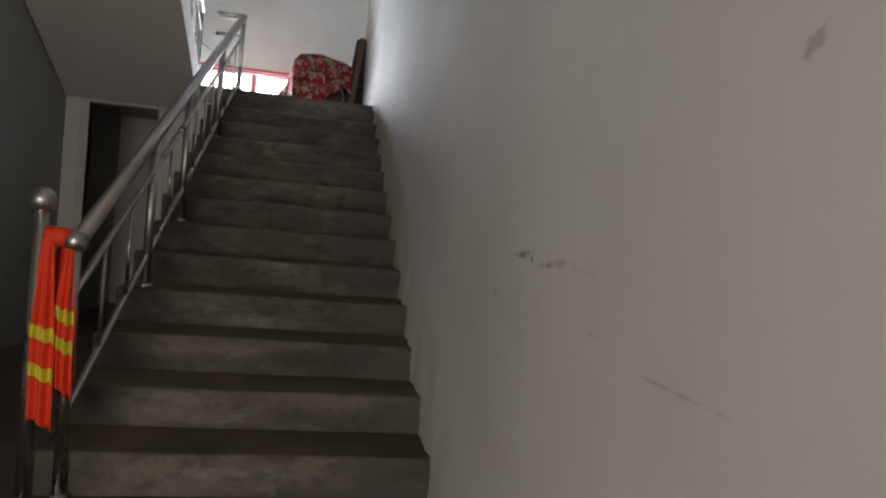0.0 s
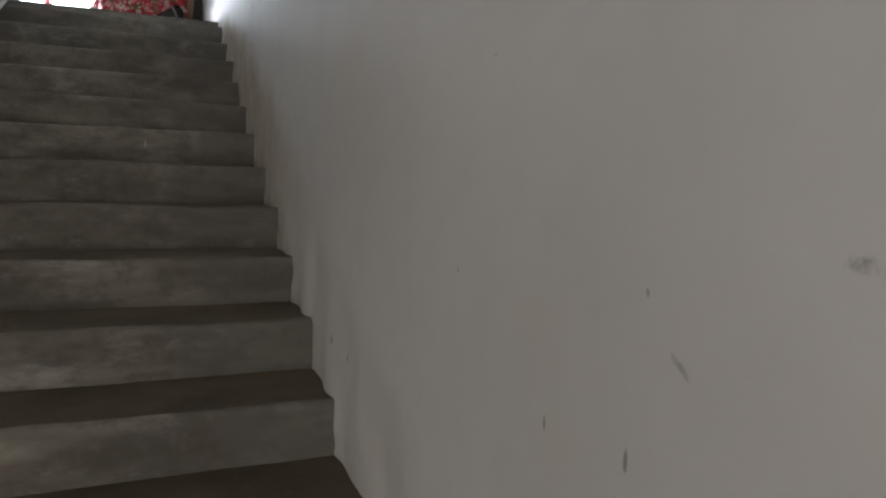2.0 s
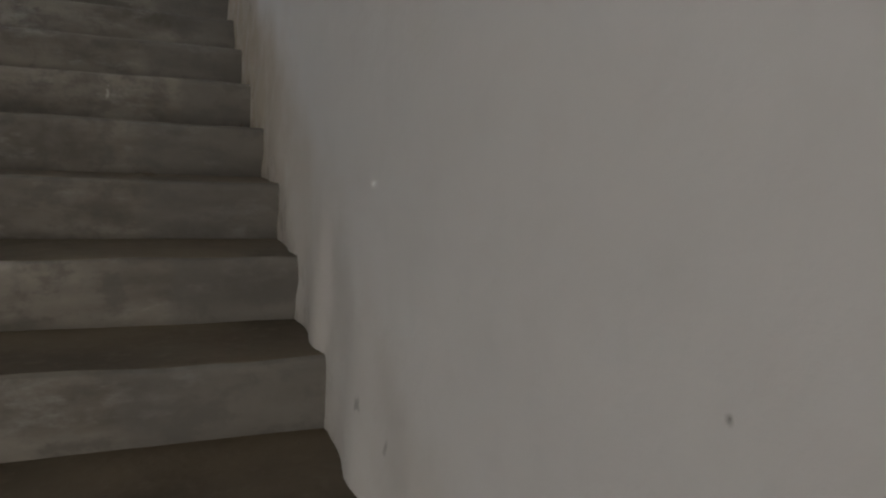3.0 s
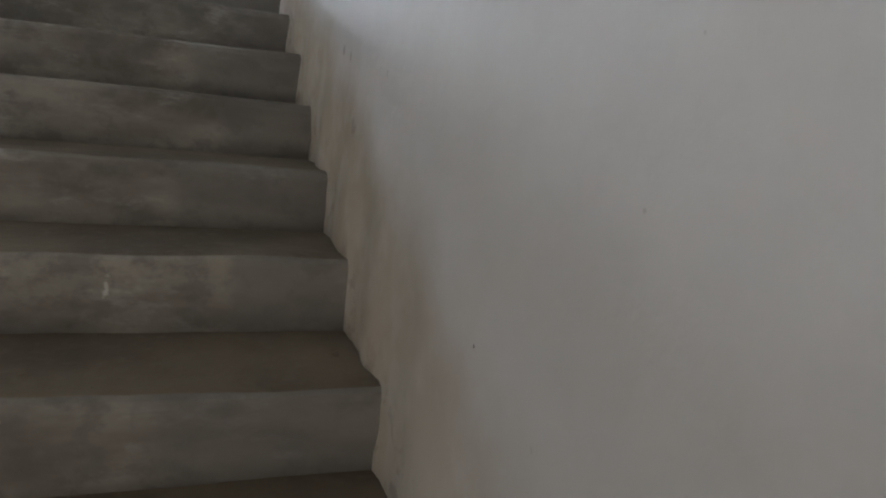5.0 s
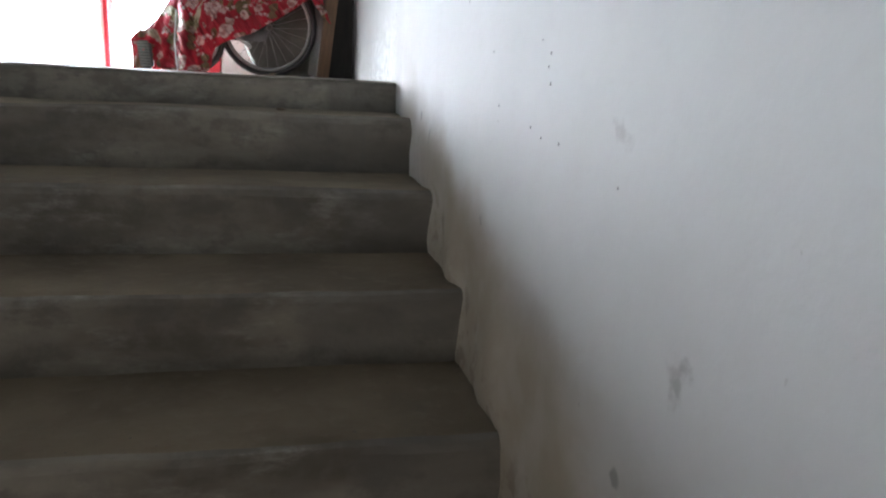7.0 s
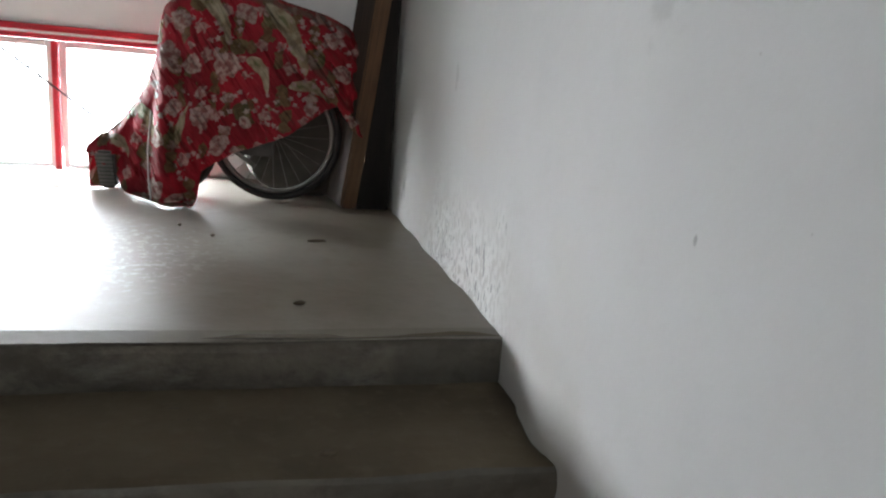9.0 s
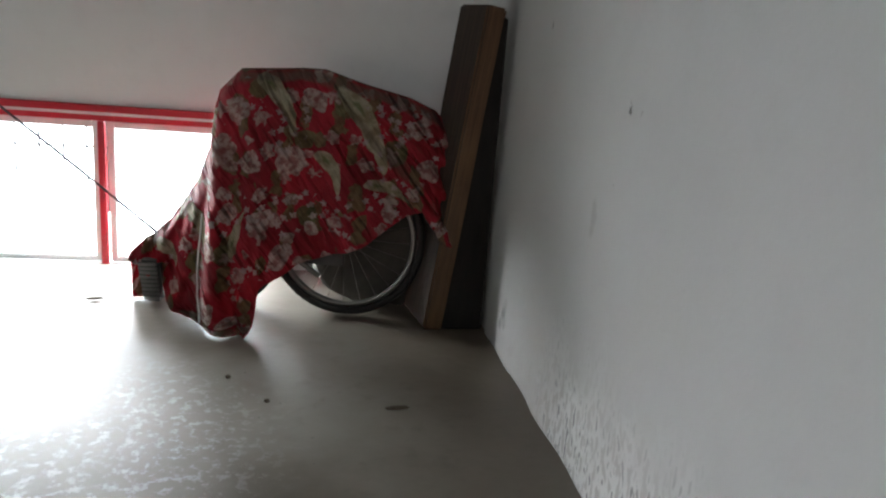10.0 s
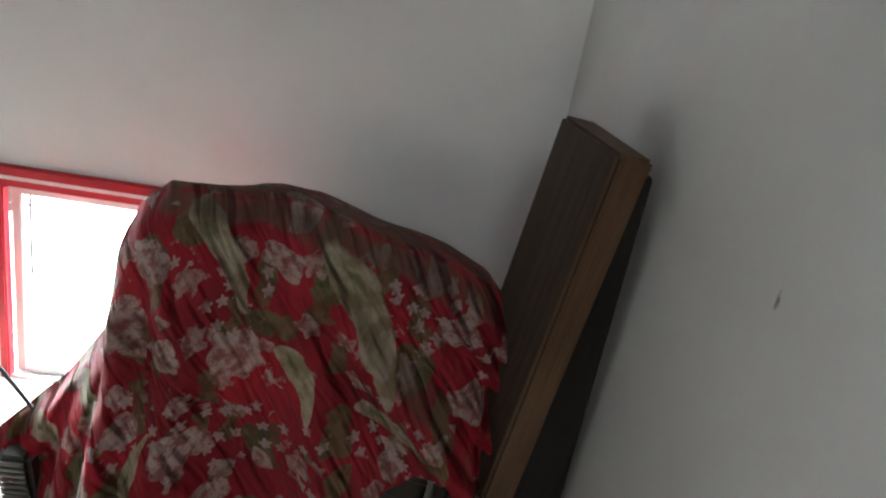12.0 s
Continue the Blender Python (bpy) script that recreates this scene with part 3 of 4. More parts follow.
# ---- staircases ----
def step_mesh(x0, x1, y, z, rise, depth, seed, facing=1):
    """One cast step: uneven rounded nosing, riser and tread. facing 1: climbs towards +y."""
    bm = bmesh.new()
    section = [(0.006, -rise - 0.008, 0), (0.003, -0.10, 0), (0.0, -0.022, 0), (0.003, -0.008, 0), (0.011, -0.001, 1), (0.03, 0.0, 1),
               (depth * 0.5, -0.002, 1), (depth + 0.03, 0.0, 1), (depth + 0.03, -rise + 0.002, 0)]
    n, loops = 36, []
    for i in range(n + 1):
        x = x0 + (x1 - x0) * i / n
        loop = []
        for j, (a, b, _) in enumerate(section):
            w = noise.noise((x * 6, seed * 3.7, j * 0.35)) * 0.007 + noise.noise((x * 21, seed * 1.3, j)) * 0.002
            sag = noise.noise((x * 2.2, seed * 5.1, 9.0)) * 0.006
            dy = w if j < 7 else 0
            dz = sag + w * 0.4 if 1 <= j <= 6 else 0
            loop.append(bm.verts.new((x, y + facing * (a + dy), z + b + dz)))
        loops.append(loop)
    k = len(section)
    for p, q in zip(loops, loops[1:]):
        for j in range(k):
            f = bm.faces.new((p[j], q[j], q[(j + 1) % k], p[(j + 1) % k]))
            f.material_index = 1 if section[j][2] and section[(j + 1) % k][2] else 0
    bm.faces.new(loops[0])
    bm.faces.new(loops[-1][::-1])
    return bm


def slab(x0, x1, y0, z0, y1, z1, thick):
    bm = bmesh.new()
    pts = [(y0, z0), (y1, z1), (y1, z1 - thick), (y0, z0 - thick)]
    a = [bm.verts.new((x0, *p)) for p in pts]
    b = [bm.verts.new((x1, *p)) for p in pts]
    bm.faces.new(a)
    bm.faces.new(b[::-1])
    for i in range(4):
        j = (i + 1) % 4
        bm.faces.new((a[i], b[i], b[j], a[j]))
    return bm


lower = thing("staircase", label="long flight of worn bare concrete steps", category="staircase", kind="structure")
for k in range(STEPS - 1, -1, -1):
    top = LAND - 0.004 if k == 0 else (STEPS - k) * RISE
    below = (STEPS - 1 - k) * RISE
    depth = 0.02 if k == 0 else TREAD
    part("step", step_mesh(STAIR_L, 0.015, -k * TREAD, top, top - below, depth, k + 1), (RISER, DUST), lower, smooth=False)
part("stair_slab", slab(STAIR_L + 0.02, 0.0, -STEPS * TREAD + 0.30, -0.05, 0.02, LAND - 0.24, 0.14), SOFFIT, lower, "concrete underside of the flight")

upper = thing("upper_staircase", label="concrete flight that climbs back from the landing", category="staircase", kind="structure")
UP_R = -1.60
for j in range(STEPS):
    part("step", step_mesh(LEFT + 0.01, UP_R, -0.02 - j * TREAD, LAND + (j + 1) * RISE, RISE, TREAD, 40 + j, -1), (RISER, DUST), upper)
part("stair_slab", slab(LEFT + 0.01, UP_R + 0.012, -0.02, LAND + 0.03, -0.02 - STEPS * TREAD, LAND + 0.03 + STEPS * RISE, 0.28), SOFFIT, upper, "pale plastered underside of the flight")


# ---- stair railing ----
RAIL_Y = -4.18


def rail_z(y):
    return 1.055 + (y - RAIL_Y) * 0.463


def step_top(y):
    k = math.ceil(-y / TREAD - 1e-6)
    return LAND if y > 0 else (STEPS - max(k, 1)) * RISE if y > -STEPS * TREAD else 0.0


rail = thing("stair_railing", -1.265, 0, 0, label="stainless steel tube railing along the concrete stairs", category="railing")
rail.rotation_euler = (0, 0, radians(-1.0))
part("handrail", tube((0, RAIL_Y, rail_z(RAIL_Y)), (0, 0.05, rail_z(0.05)), 0.031, 18), STEEL, rail, smooth=True)
part("middle_rail", tube((0, RAIL_Y, rail_z(RAIL_Y) - 0.18), (0, 0.05, rail_z(0.05) - 0.18), 0.014), STEEL, rail, smooth=True)
part("bottom_rail", tube((0, RAIL_Y, rail_z(RAIL_Y) - 0.60), (0, 0.05, rail_z(0.05) - 0.60), 0.014), STEEL, rail, smooth=True)
part("end_ball", ball((0, RAIL_Y, rail_z(RAIL_Y) + 0.012), 0.042), STEEL, rail, smooth=True)
for y in (RAIL_Y, -3.1, -2.3, -1.1, 0.05):
    foot = step_top(y)
    part("post", tube((0, y, foot - 0.002), (0, y, rail_z(y) - 0.01), 0.021), STEEL, rail, smooth=True)
    part("base_collar", tube((0, y, foot - 0.002), (0, y, foot + 0.018), 0.042, 18, r2=0.03), STEEL, rail, smooth=True)
for y0, y1, n in ((RAIL_Y, -3.1, 2), (-3.1, -2.3, 1), (-2.3, -1.1, 3), (-1.1, 0.05, 2)):
    for i in range(1, n + 1):
        y = y0 + (y1 - y0) * i / (n + 1)
        part("baluster", tube((0, y, rail_z(y) - 0.60), (0, y, rail_z(y) - 0.18), 0.0085, 10), STEEL, rail, smooth=True)
part("cross_bar", tube((0, RAIL_Y, 1.06), (-0.115, RAIL_Y, 1.08), 0.018), STEEL, rail, smooth=True)
newel = part("newel_post", tube((-0.115, RAIL_Y, -0.002), (-0.115, RAIL_Y, 1.165), 0.024), STEEL, rail, smooth=True)
part("newel_ball", ball((0, 0, 0), 0.045), STEEL, newel, smooth=True).location = (-0.115, RAIL_Y, 1.20)
part("base_collar", tube((-0.115, RAIL_Y, -0.002), (-0.115, RAIL_Y, 0.02), 0.05, 18, r2=0.034), STEEL, rail, smooth=True)
# turn on the landing
for dz in (0.0, -0.18):
    part("level_rail", tube((0, 0.05, rail_z(0.05) + dz), (-0.235, 0.05, rail_z(0.05) + dz), 0.018 if dz else 0.028), STEEL, rail, smooth=True)

up_rail = thing("upper_stair_railing", -1.64, 0, 0, label="stainless steel railing along the upper flight", category="railing")


def up_z(y):
    return rail_z(0.05) + (0.05 - y) * RISE / TREAD


part("handrail", tube((0, 0.05, up_z(0.05)), (0, -4.6, up_z(-4.6)), 0.031, 18), STEEL, up_rail, smooth=True)
part("middle_rail", tube((0, 0.05, up_z(0.05) - 0.18), (0, -4.6, up_z(-4.6) - 0.18), 0.014), STEEL, up_rail, smooth=True)
part("bottom_rail", tube((0, 0.05, up_z(0.05) - 0.60), (0, -4.6, up_z(-4.6) - 0.60), 0.014), STEEL, up_rail, smooth=True)
for y in (0.05, -0.9, -1.9, -2.9, -3.9):
    foot = LAND if y > 0 else LAND + (math.floor((-0.02 - y) / TREAD) + 1) * RISE
    part("post", tube((0, y, foot - 0.004), (0, y, up_z(y) - 0.01), 0.021), STEEL, up_rail, smooth=True)
for i in range(14):
    y = -0.2 - 0.3 * i
    part("baluster", tube((0, y, up_z(y) - 0.60), (0, y, up_z(y) - 0.18), 0.0085, 10), STEEL, up_rail, smooth=True)


# ---- doorway under the landing ----
frame_1 = thing("door_1", DOORWAY[0], 0.02, 0, label="open dark doorway with a grey painted frame under the landing", category="door", kind="structure")
w, h = DOORWAY[1] - DOORWAY[0], DOORWAY[3]
part("jamb", box(-0.075, 0.0, -0.022, 0.11, 0, h, 0.004), DOOR_GREY, frame_1)
part("jamb", box(w, w + 0.075, -0.022, 0.11, 0, h, 0.004), DOOR_GREY, frame_1)
part("head", box(-0.075, w + 0.075, -0.025, 0.11, h + 0.002, h + 0.085, 0.004), DOOR_GREY, frame_1)



# ---- landing window ----
def sash(x0, x1, z0, z1, y, parent, name="sash"):
    t = 0.024
    s = part(name, box(x0, x0 + t, y, y + 0.03, z0, z1, 0.003), FRAME_WHITE, parent, "pale metal sliding sash")
    part("stile", box(x1 - t, x1, y, y + 0.03, z0, z1, 0.003), FRAME_WHITE, s)
    part("top_stile", box(x0 + t, x1 - t, y, y + 0.03, z1 - t, z1, 0.003), FRAME_WHITE, s)
    part("bottom_stile", box(x0 + t, x1 - t, y, y + 0.03, z0, z0 + 0.018, 0.003), FRAME_WHITE, s)
    pane = part("pane", box(x0 + t, x1 - t, y + 0.012, y + 0.017, z0 + 0.018, z1 - t), GLASS, s)
    pane.visible_shadow = False


window = thing("window_1", 0, 0, 0, label="low window with red painted frame and sliding sashes", category="window", kind="structure")
x0, x1, z0, z1 = WIN
fy = BACK - 0.012
part("head", box(x0 - 0.03, x1 + 0.03, fy, fy + 0.10, z1 - 0.008, z1 + 0.018, 0.004), RED, window, "red painted frame head")
part("inner_head", box(x0, x1, fy + 0.014, fy + 0.10, z1 - 0.038, z1 - 0.017, 0.003), RED, window)
part("head_bead", box(x0, x1, fy + 0.006, fy + 0.02, z1 - 0.018, z1 - 0.007), FRAME_WHITE, window, "pale bead between the red rails")
part("jamb", box(x0 - 0.03, x0 + 0.045, fy, fy + 0.10, z0, z1 - 0.01, 0.004), RED, window)
part("jamb", box(x1 - 0.045, x1 + 0.03, fy, fy + 0.10, z0, z1 - 0.01, 0.004), RED, window)
part("mullion", box(-1.292, -1.270, fy + 0.012, fy + 0.044, z0, z1 - 0.039, 0.004), RED, window, "red painted mullion")
part("bottom_frame", box(x0, x1, fy + 0.02, fy + 0.10, z0, z0 + 0.016, 0.003), FRAME_WHITE, window)
sash(x0 + 0.05, -1.294, z0 + 0.018, z1 - 0.040, fy + 0.045, window)
sash(-1.268, x1 - 0.05, z0 + 0.018, z1 - 0.040, fy + 0.045, window)
part("window_sill", box(x0 - 0.02, x1 + 0.02, BACK - 0.03, BACK + 0.24, z0 - 0.012, z0 - 0.002, 0.002), SILL_PAINT, window, "white plastered sill")

grille = thing("window_grille", 0, BACK + 0.2, 0, label="thin dark iron bars outside the low window", category="grille")
for x_a, x_b in ((-2.24, -1.78), (-1.75, -1.30)):
    part("cross_bar", tube((x_a, 0, z1 - 0.155), (x_b, 0, z1 - 0.15), 0.0035, 8), IRON, grille)
for i in range(12):
    part("bar", tube((-2.22 + 0.083 * i, 0, z1 - (0.33, 0.30, 0.35)[i % 3]), (-2.22 + 0.083 * i, 0, z1 - 0.01), 0.0035, 8), IRON, grille)

window_2 = thing("window_2", 0, 0, 0, label="upper stair window with a red frame", category="window", kind="structure")
a0, a1, b0, b1 = UPPER_WIN
part("head", box(a0, a1, fy + 0.05, fy + 0.12, b1 - 0.06, b1), RED, window_2)
part("bottom_frame", box(a0, a1, fy + 0.05, fy + 0.12, b0, b0 + 0.06), RED, window_2)
for u in (a0, (a0 + a1) / 2 - 0.03, a1 - 0.06):
    part("jamb", box(u, u + 0.06, fy + 0.05, fy + 0.12, b0 + 0.06, b1 - 0.06), RED, window_2)


# ---- bicycle under its cover ----
R_W = 0.275
SMALL = 0.88
REAR, FORE = Vector((-0.43, 1.42, LAND)), Vector((-0.80, 1.50, LAND))
AXIS = (REAR - FORE).normalized()
bike = thing("bicycle", *FORE, label="small old bicycle with chrome rims under a cover", category="bicycle")
bike.scale = (SMALL,) * 3
bike.rotation_euler = (0, 0, math.atan2(AXIS.y, AXIS.x))
BASE = (REAR - FORE).length / SMALL


def wheel(x, parent, guard, R_W=R_W):
    wob = part("wheel", ring(R_W - 0.016, 0.016, wide=1.15), RUBBER, parent, "worn black tyre on a chrome rim", smooth=True)
    wob.location = (x, 0, R_W + 0.001)
    part("rim", ring(R_W - 0.038, 0.010, wide=1.3), CHROME, wob, smooth=True)
    part("hub", tube((0, -0.04, 0), (0, 0.04, 0), 0.018), CHROME, wob, smooth=True)
    for i in range(24):
        a = 2 * math.pi * i / 24
        b = a + (0.35 if i % 2 else -0.35)
        side = 0.028 if i % 4 < 2 else -0.028
        part("spoke", tube((0.016 * math.cos(b), side, 0.016 * math.sin(b)), ((R_W - 0.04) * math.cos(a), 0, (R_W - 0.04) * math.sin(a)), 0.0011, 5), GUARD, wob)
    if guard:
        part("mudguard", ring(R_W + 0.012, 0.005, 36, 8, guard[0], guard[1], wide=3.6), GUARD, wob, "dull metal mudguard", smooth=True)
    return wob


wheel(0.0, bike, None, 0.19)
wheel(BASE, bike, (75, 150))
# frame: local x runs from the front hub to the rear hub
BB = (BASE * 0.62, 0, 0.215)
HEAD, SEAT = (BASE * 0.16, 0, 0.52), (BASE * 0.72, 0, 0.55)
part("frame_tube", tube(BB, HEAD, 0.016), BIKE_PAINT, bike, smooth=True)
part("seat_tube", tube(BB, (SEAT[0], 0, 0.66), 0.014), BIKE_PAINT, bike, smooth=True)
part("head_tube", tube((BASE * 0.11, 0, 0.43), (BASE * 0.2, 0, 0.68), 0.018), BIKE_PAINT, bike, smooth=True)
for s in (-0.045, 0.045):
    part("fork_blade", tube((0, s, 0.19), (BASE * 0.11, s * 0.5, 0.46), 0.009), BIKE_PAINT, bike, smooth=True)
    part("chain_stay", tube((BASE, s, R_W), (BB[0], s * 0.4, BB[2]), 0.008), BIKE_PAINT, bike, smooth=True)
    part("seat_stay", tube((BASE, s, R_W), (SEAT[0], s * 0.4, 0.53), 0.008), BIKE_PAINT, bike, smooth=True)
part("handlebar", tube((BASE * 0.22, -0.06, 0.79), (BASE * 0.22, 0.05, 0.79), 0.011), CHROME, bike, smooth=True)
part("stem", tube((BASE * 0.2, 0, 0.66), (BASE * 0.22, 0, 0.80), 0.012), CHROME, bike, smooth=True)
part("saddle", ball((BASE * 0.76, 0.08, 0.64), 0.075, flat=0.4), GREY_PLASTIC, bike, smooth=True)
part("chain_guard", box(BASE * 0.5, BASE * 1.02, -0.066, -0.05, 0.19, 0.262, 0.007), GREY_PLASTIC, bike, "dark dull chain guard")
# a ribbed basket hangs in front, out from under the cloth
TO_BIKE = (Matrix.Translation(bike.location) @ bike.rotation_euler.to_matrix().to_4x4() @ Matrix.Diagonal((*bike.scale, 1))).inverted()


def basket_piece(x0, x1, y0, y1, z0, z1, bevel):
    bm = box(x0, x1, y0, y1, z0, z1, bevel)
    for v in bm.verts:
        s = (LAND + 0.15 - v.co.z) / 0.155
        v.co.x += 0.018 * s * (1 if v.co.x < (x0 + x1) / 2 else 0.6)
        v.co.y += 0.014 * s
    bmesh.ops.transform(bm, matrix=TO_BIKE, verts=bm.verts)
    return bm


basket = part("basket", basket_piece(-1.05, -0.985, 1.44, 1.50, LAND + 0.012, LAND + 0.145, 0.012), GREY_PLASTIC, bike, "small grey ribbed plastic basket")
for i in range(9):
    part("basket_rib", basket_piece(-1.046, -0.991, 1.434, 1.443, LAND + 0.022 + 0.0135 * i, LAND + 0.031 + 0.0135 * i, 0.002), BASKET_RIB, basket)
# bag, oversized to the right so it darkens the shaded gap by the boards
bm = bmesh.new()
bmesh.ops.create_uvsphere(bm, u_segments=28, v_segments=16, radius=1.0)
for v in bm.verts:
    c = v.co.copy()
    c = Vector([math.copysign(abs(a) ** 0.55, a) for a in c])
    f = 1 + 0.10 * noise.noise((c.x * 2.5, c.y * 2.5, c.z * 2.5))
    v.co = Vector((BASE + 0.10 + c.x * 0.26 * f, 0.15 + c.y * 0.05 * f, 0.255 + c.z * 0.225 * f - 0.02 * math.cos(c.x * 2)))
part("pannier_bag", bm, BAG, bike, "dull grey cloth bag beside the wheel", smooth=True)
part("crank", tube((BB[0], -0.08, BB[2]), (BB[0] + 0.09, -0.08, BB[2] - 0.06), 0.009), CHROME, bike, smooth=True)

COVER_TOP = ((-1.205, 3.065), (-1.08, 3.17), (-1.03, 3.235), (-0.985, 3.30), (-0.925, 3.45), (-0.895, 3.60), (-0.81, 3.668), (-0.66, 3.664), (-0.53, 3.665), (-0.41, 3.628), (-0.27, 3.595), (-0.19, 3.56), (-0.13, 3.49))
COVER_HEM = ((-1.205, 3.045), (-1.15, 3.02), (-1.09, 2.96), (-0.99, 2.845), (-0.86, 2.799), (-0.785, 2.798), (-0.745, 2.88), (-0.72, 2.975), (-0.67, 3.005), (-0.53, 3.06), (-0.405, 3.128), (-0.29, 3.216), (-0.235, 3.25), (-0.18, 3.16), (-0.115, 3.12))
COVER_Y = ((-1.205, 1.83), (-1.08, 1.74), (-0.95, 1.55), (-0.86, 1.425), (-0.79, 1.40), (-0.70, 1.46), (-0.6, 1.455), (-0.45, 1.405), (-0.3, 1.365), (-0.13, 1.40))
COVER_YT = ((-1.205, 1.85), (-1.08, 1.83), (-0.985, 1.80), (-0.925, 1.76), (-0.895, 1.70), (-0.81, 1.62), (-0.66, 1.53), (-0.5, 1.49), (-0.13, 1.47))


def cover_point(x, s):
    """The near side of the sheet: x along the bicycle, s from the hem (0) to the ridge (1)."""
    top, hem = curve_at(COVER_TOP, x), curve_at(COVER_HEM, x)
    low, high = curve_at(COVER_Y, x), curve_at(COVER_YT, x)
    z = hem + (top - hem) * s
    deep = min(1.0, (top - z) / 0.2)
    y = low + (high - low) * s ** 0.8
    round_ = 0.5 * (1 + math.tanh((z - top + 0.03) / 0.022)) if top - hem > 0.1 else 0.0
    y += 0.07 * round_
    z -= 0.010 * round_
    # folds fan out from the handlebar, and sag between handlebar and saddle
    fan = (x + 0.84) / (0.22 + 1.3 * (top - z))
    fold = math.sin(fan * 15 + 2.4 * noise.noise((x * 5, z * 4, 1)))
    fold = math.copysign(abs(fold) ** 0.7, fold) * 0.019
    sag = math.sin((z * 0.8 + x * 0.8) * 24 + 3 * noise.noise((x * 3, z * 3, 4)))
    sag = math.copysign(abs(sag) ** 0.7, sag) * 0.019
    if x > -0.2:
        fold += 0.010 * math.sin(x * 190)
    y -= deep * (fold + sag * (1 if x > -0.8 else 0.3) + 0.014 * noise.noise((x * 9, z * 9, 8)) + 0.005 * noise.noise((x * 28, z * 22, 3)))
    y -= deep * (0.045 * math.exp(-((x + 0.885) / 0.035) ** 2) - 0.03 * math.exp(-((x + 0.815) / 0.03) ** 2))
    # the lowest corner lies on the floor, kicked sideways and gathered
    low_end = max(0.0, (2.95 - z) / 0.15) * math.exp(-((x + 0.82) / 0.10) ** 2)
    y -= low_end * (0.03 + 0.016 * math.sin(z * 120 + x * 40))
    return Vector((x + 0.006 * noise.noise((x * 12, z * 7, 2)) * deep + 0.042 * low_end, y, z))


def settled(p):
    """The sheet as it lies on the landing, from its own measure."""
    far = max(0.0, (-p.x - 0.6) / 0.6)
    up = 0.91 * (p.z - 2.79) - 0.050 - 0.05 * min(1.0, far)
    return Vector((0.96 * p.x + 0.075 * far, p.y - 0.13 - 0.22 * far, LAND + 0.004 + 0.5 * (up + math.sqrt(up * up + 0.0009))))


def cover_sheet(lo, hi, n=170, front=80, back=16):
    """A cloth thrown over the bicycle: its near side (rows under front) and its top, which runs back to the wall."""
    bm = bmesh.new()
    uv = bm.loops.layers.uv.new("UVMap")
    grid = []
    for i in range(n + 1):
        x = -1.205 + 1.07 * i / n
        ridge = cover_point(x, 1.0)
        col, run, last = [], 0.0, ridge
        for j in range(front + back + 1):
            if j <= front:
                p = cover_point(x, j / front)
            else:
                s = (j - front) / back
                slack = min(1.0, max(0.0, (x + 0.84) / 0.2))
                p = Vector((ridge.x, ridge.y + (0.03 + slack * (BACK + 0.07 - ridge.y)) * s, ridge.z - (0.30 - 0.06 * slack) * s * s + 0.008 * math.sin(s * 3.1) * noise.noise((x * 8, s * 3, 6))))
            if j > front:
                run += (p - last).length
                last = p
            col.append((bm.verts.new(settled(p)), (p.x, p.z if j <= front else ridge.z + run)))
        grid.append(col)
    for p, q in zip(grid, grid[1:]):
        for j in range(lo, hi):
            quad = (p[j], q[j], q[j + 1], p[j + 1])
            f = bm.faces.new([v for v, _ in quad])
            for loop, (_, c) in zip(f.loops, quad):
                loop[uv].uv = c
    bmesh.ops.delete(bm, geom=[v for v in bm.verts if not v.link_faces], context="VERTS")
    return bm


cover = thing("bicycle_cover", label="red floral cotton sheet draped over the bicycle", category="cover")
for name, lo, hi in (("side_drape", 0, 80), ("top_drape", 80, 96)):
    cloth = part(name, cover_sheet(lo, hi), FLORAL, cover, "dusty top of the sheet" if lo else "", smooth=True)
    cloth.modifiers.new("thickness", "SOLIDIFY").thickness = 0.003


def bent_tube(name, pts, r, mat):
    c = bpy.data.curves.new(name, "CURVE")
    c.dimensions, c.bevel_depth, c.bevel_resolution = "3D", r, 3
    sp = c.splines.new("NURBS")
    sp.points.add(len(pts) - 1)
    for p, q in zip(sp.points, pts):
        p.co = (*q, 1)
    sp.use_endpoint_u = True
    c.materials.append(mat)
    return new(name, c)


seam = [settled(cover_point(-0.935 - 0.01 * math.sin(i * 0.6), 0.62 - 0.6 * i / 9)) + Vector((0, -0.006, 0)) for i in range(10)]
piping = tagged(bent_tube("piping", seam, 0.003, FRAME_WHITE), label="pale piping along the fold")
piping.parent = cover
tagged(bent_tube("cord", ((-1.00, 1.50, 2.56), (-1.28, 1.66, 2.73), (-1.58, 1.79, 2.93), (-1.95, 1.915, 3.16)), 0.004, CORD),
       label="thin black cord stretched from the wall to the bicycle", category="cord")


# ---- boards in the corner ----
def plank(name, label, w, d, h, base, lean_x, lean_y, mats, turn=0.0):
    """A board standing on end; local x is its thickness, y its width."""
    bm = box(0, w, 0, d, 0, h, 0.006)
    for f in bm.faces:
        f.material_index = 1 if len(mats) > 1 and (f.normal.y < -0.6 or f.normal.z > 0.7) else 0
    ob = part(name, bm, mats, None, label=label, category="board")
    ob.matrix_world = Matrix.Translation(base) @ Matrix.Rotation(radians(turn), 4, "Z") @ Matrix.Rotation(radians(lean_y), 4, "X") @ Matrix.Rotation(radians(lean_x), 4, "Y")
    return ob


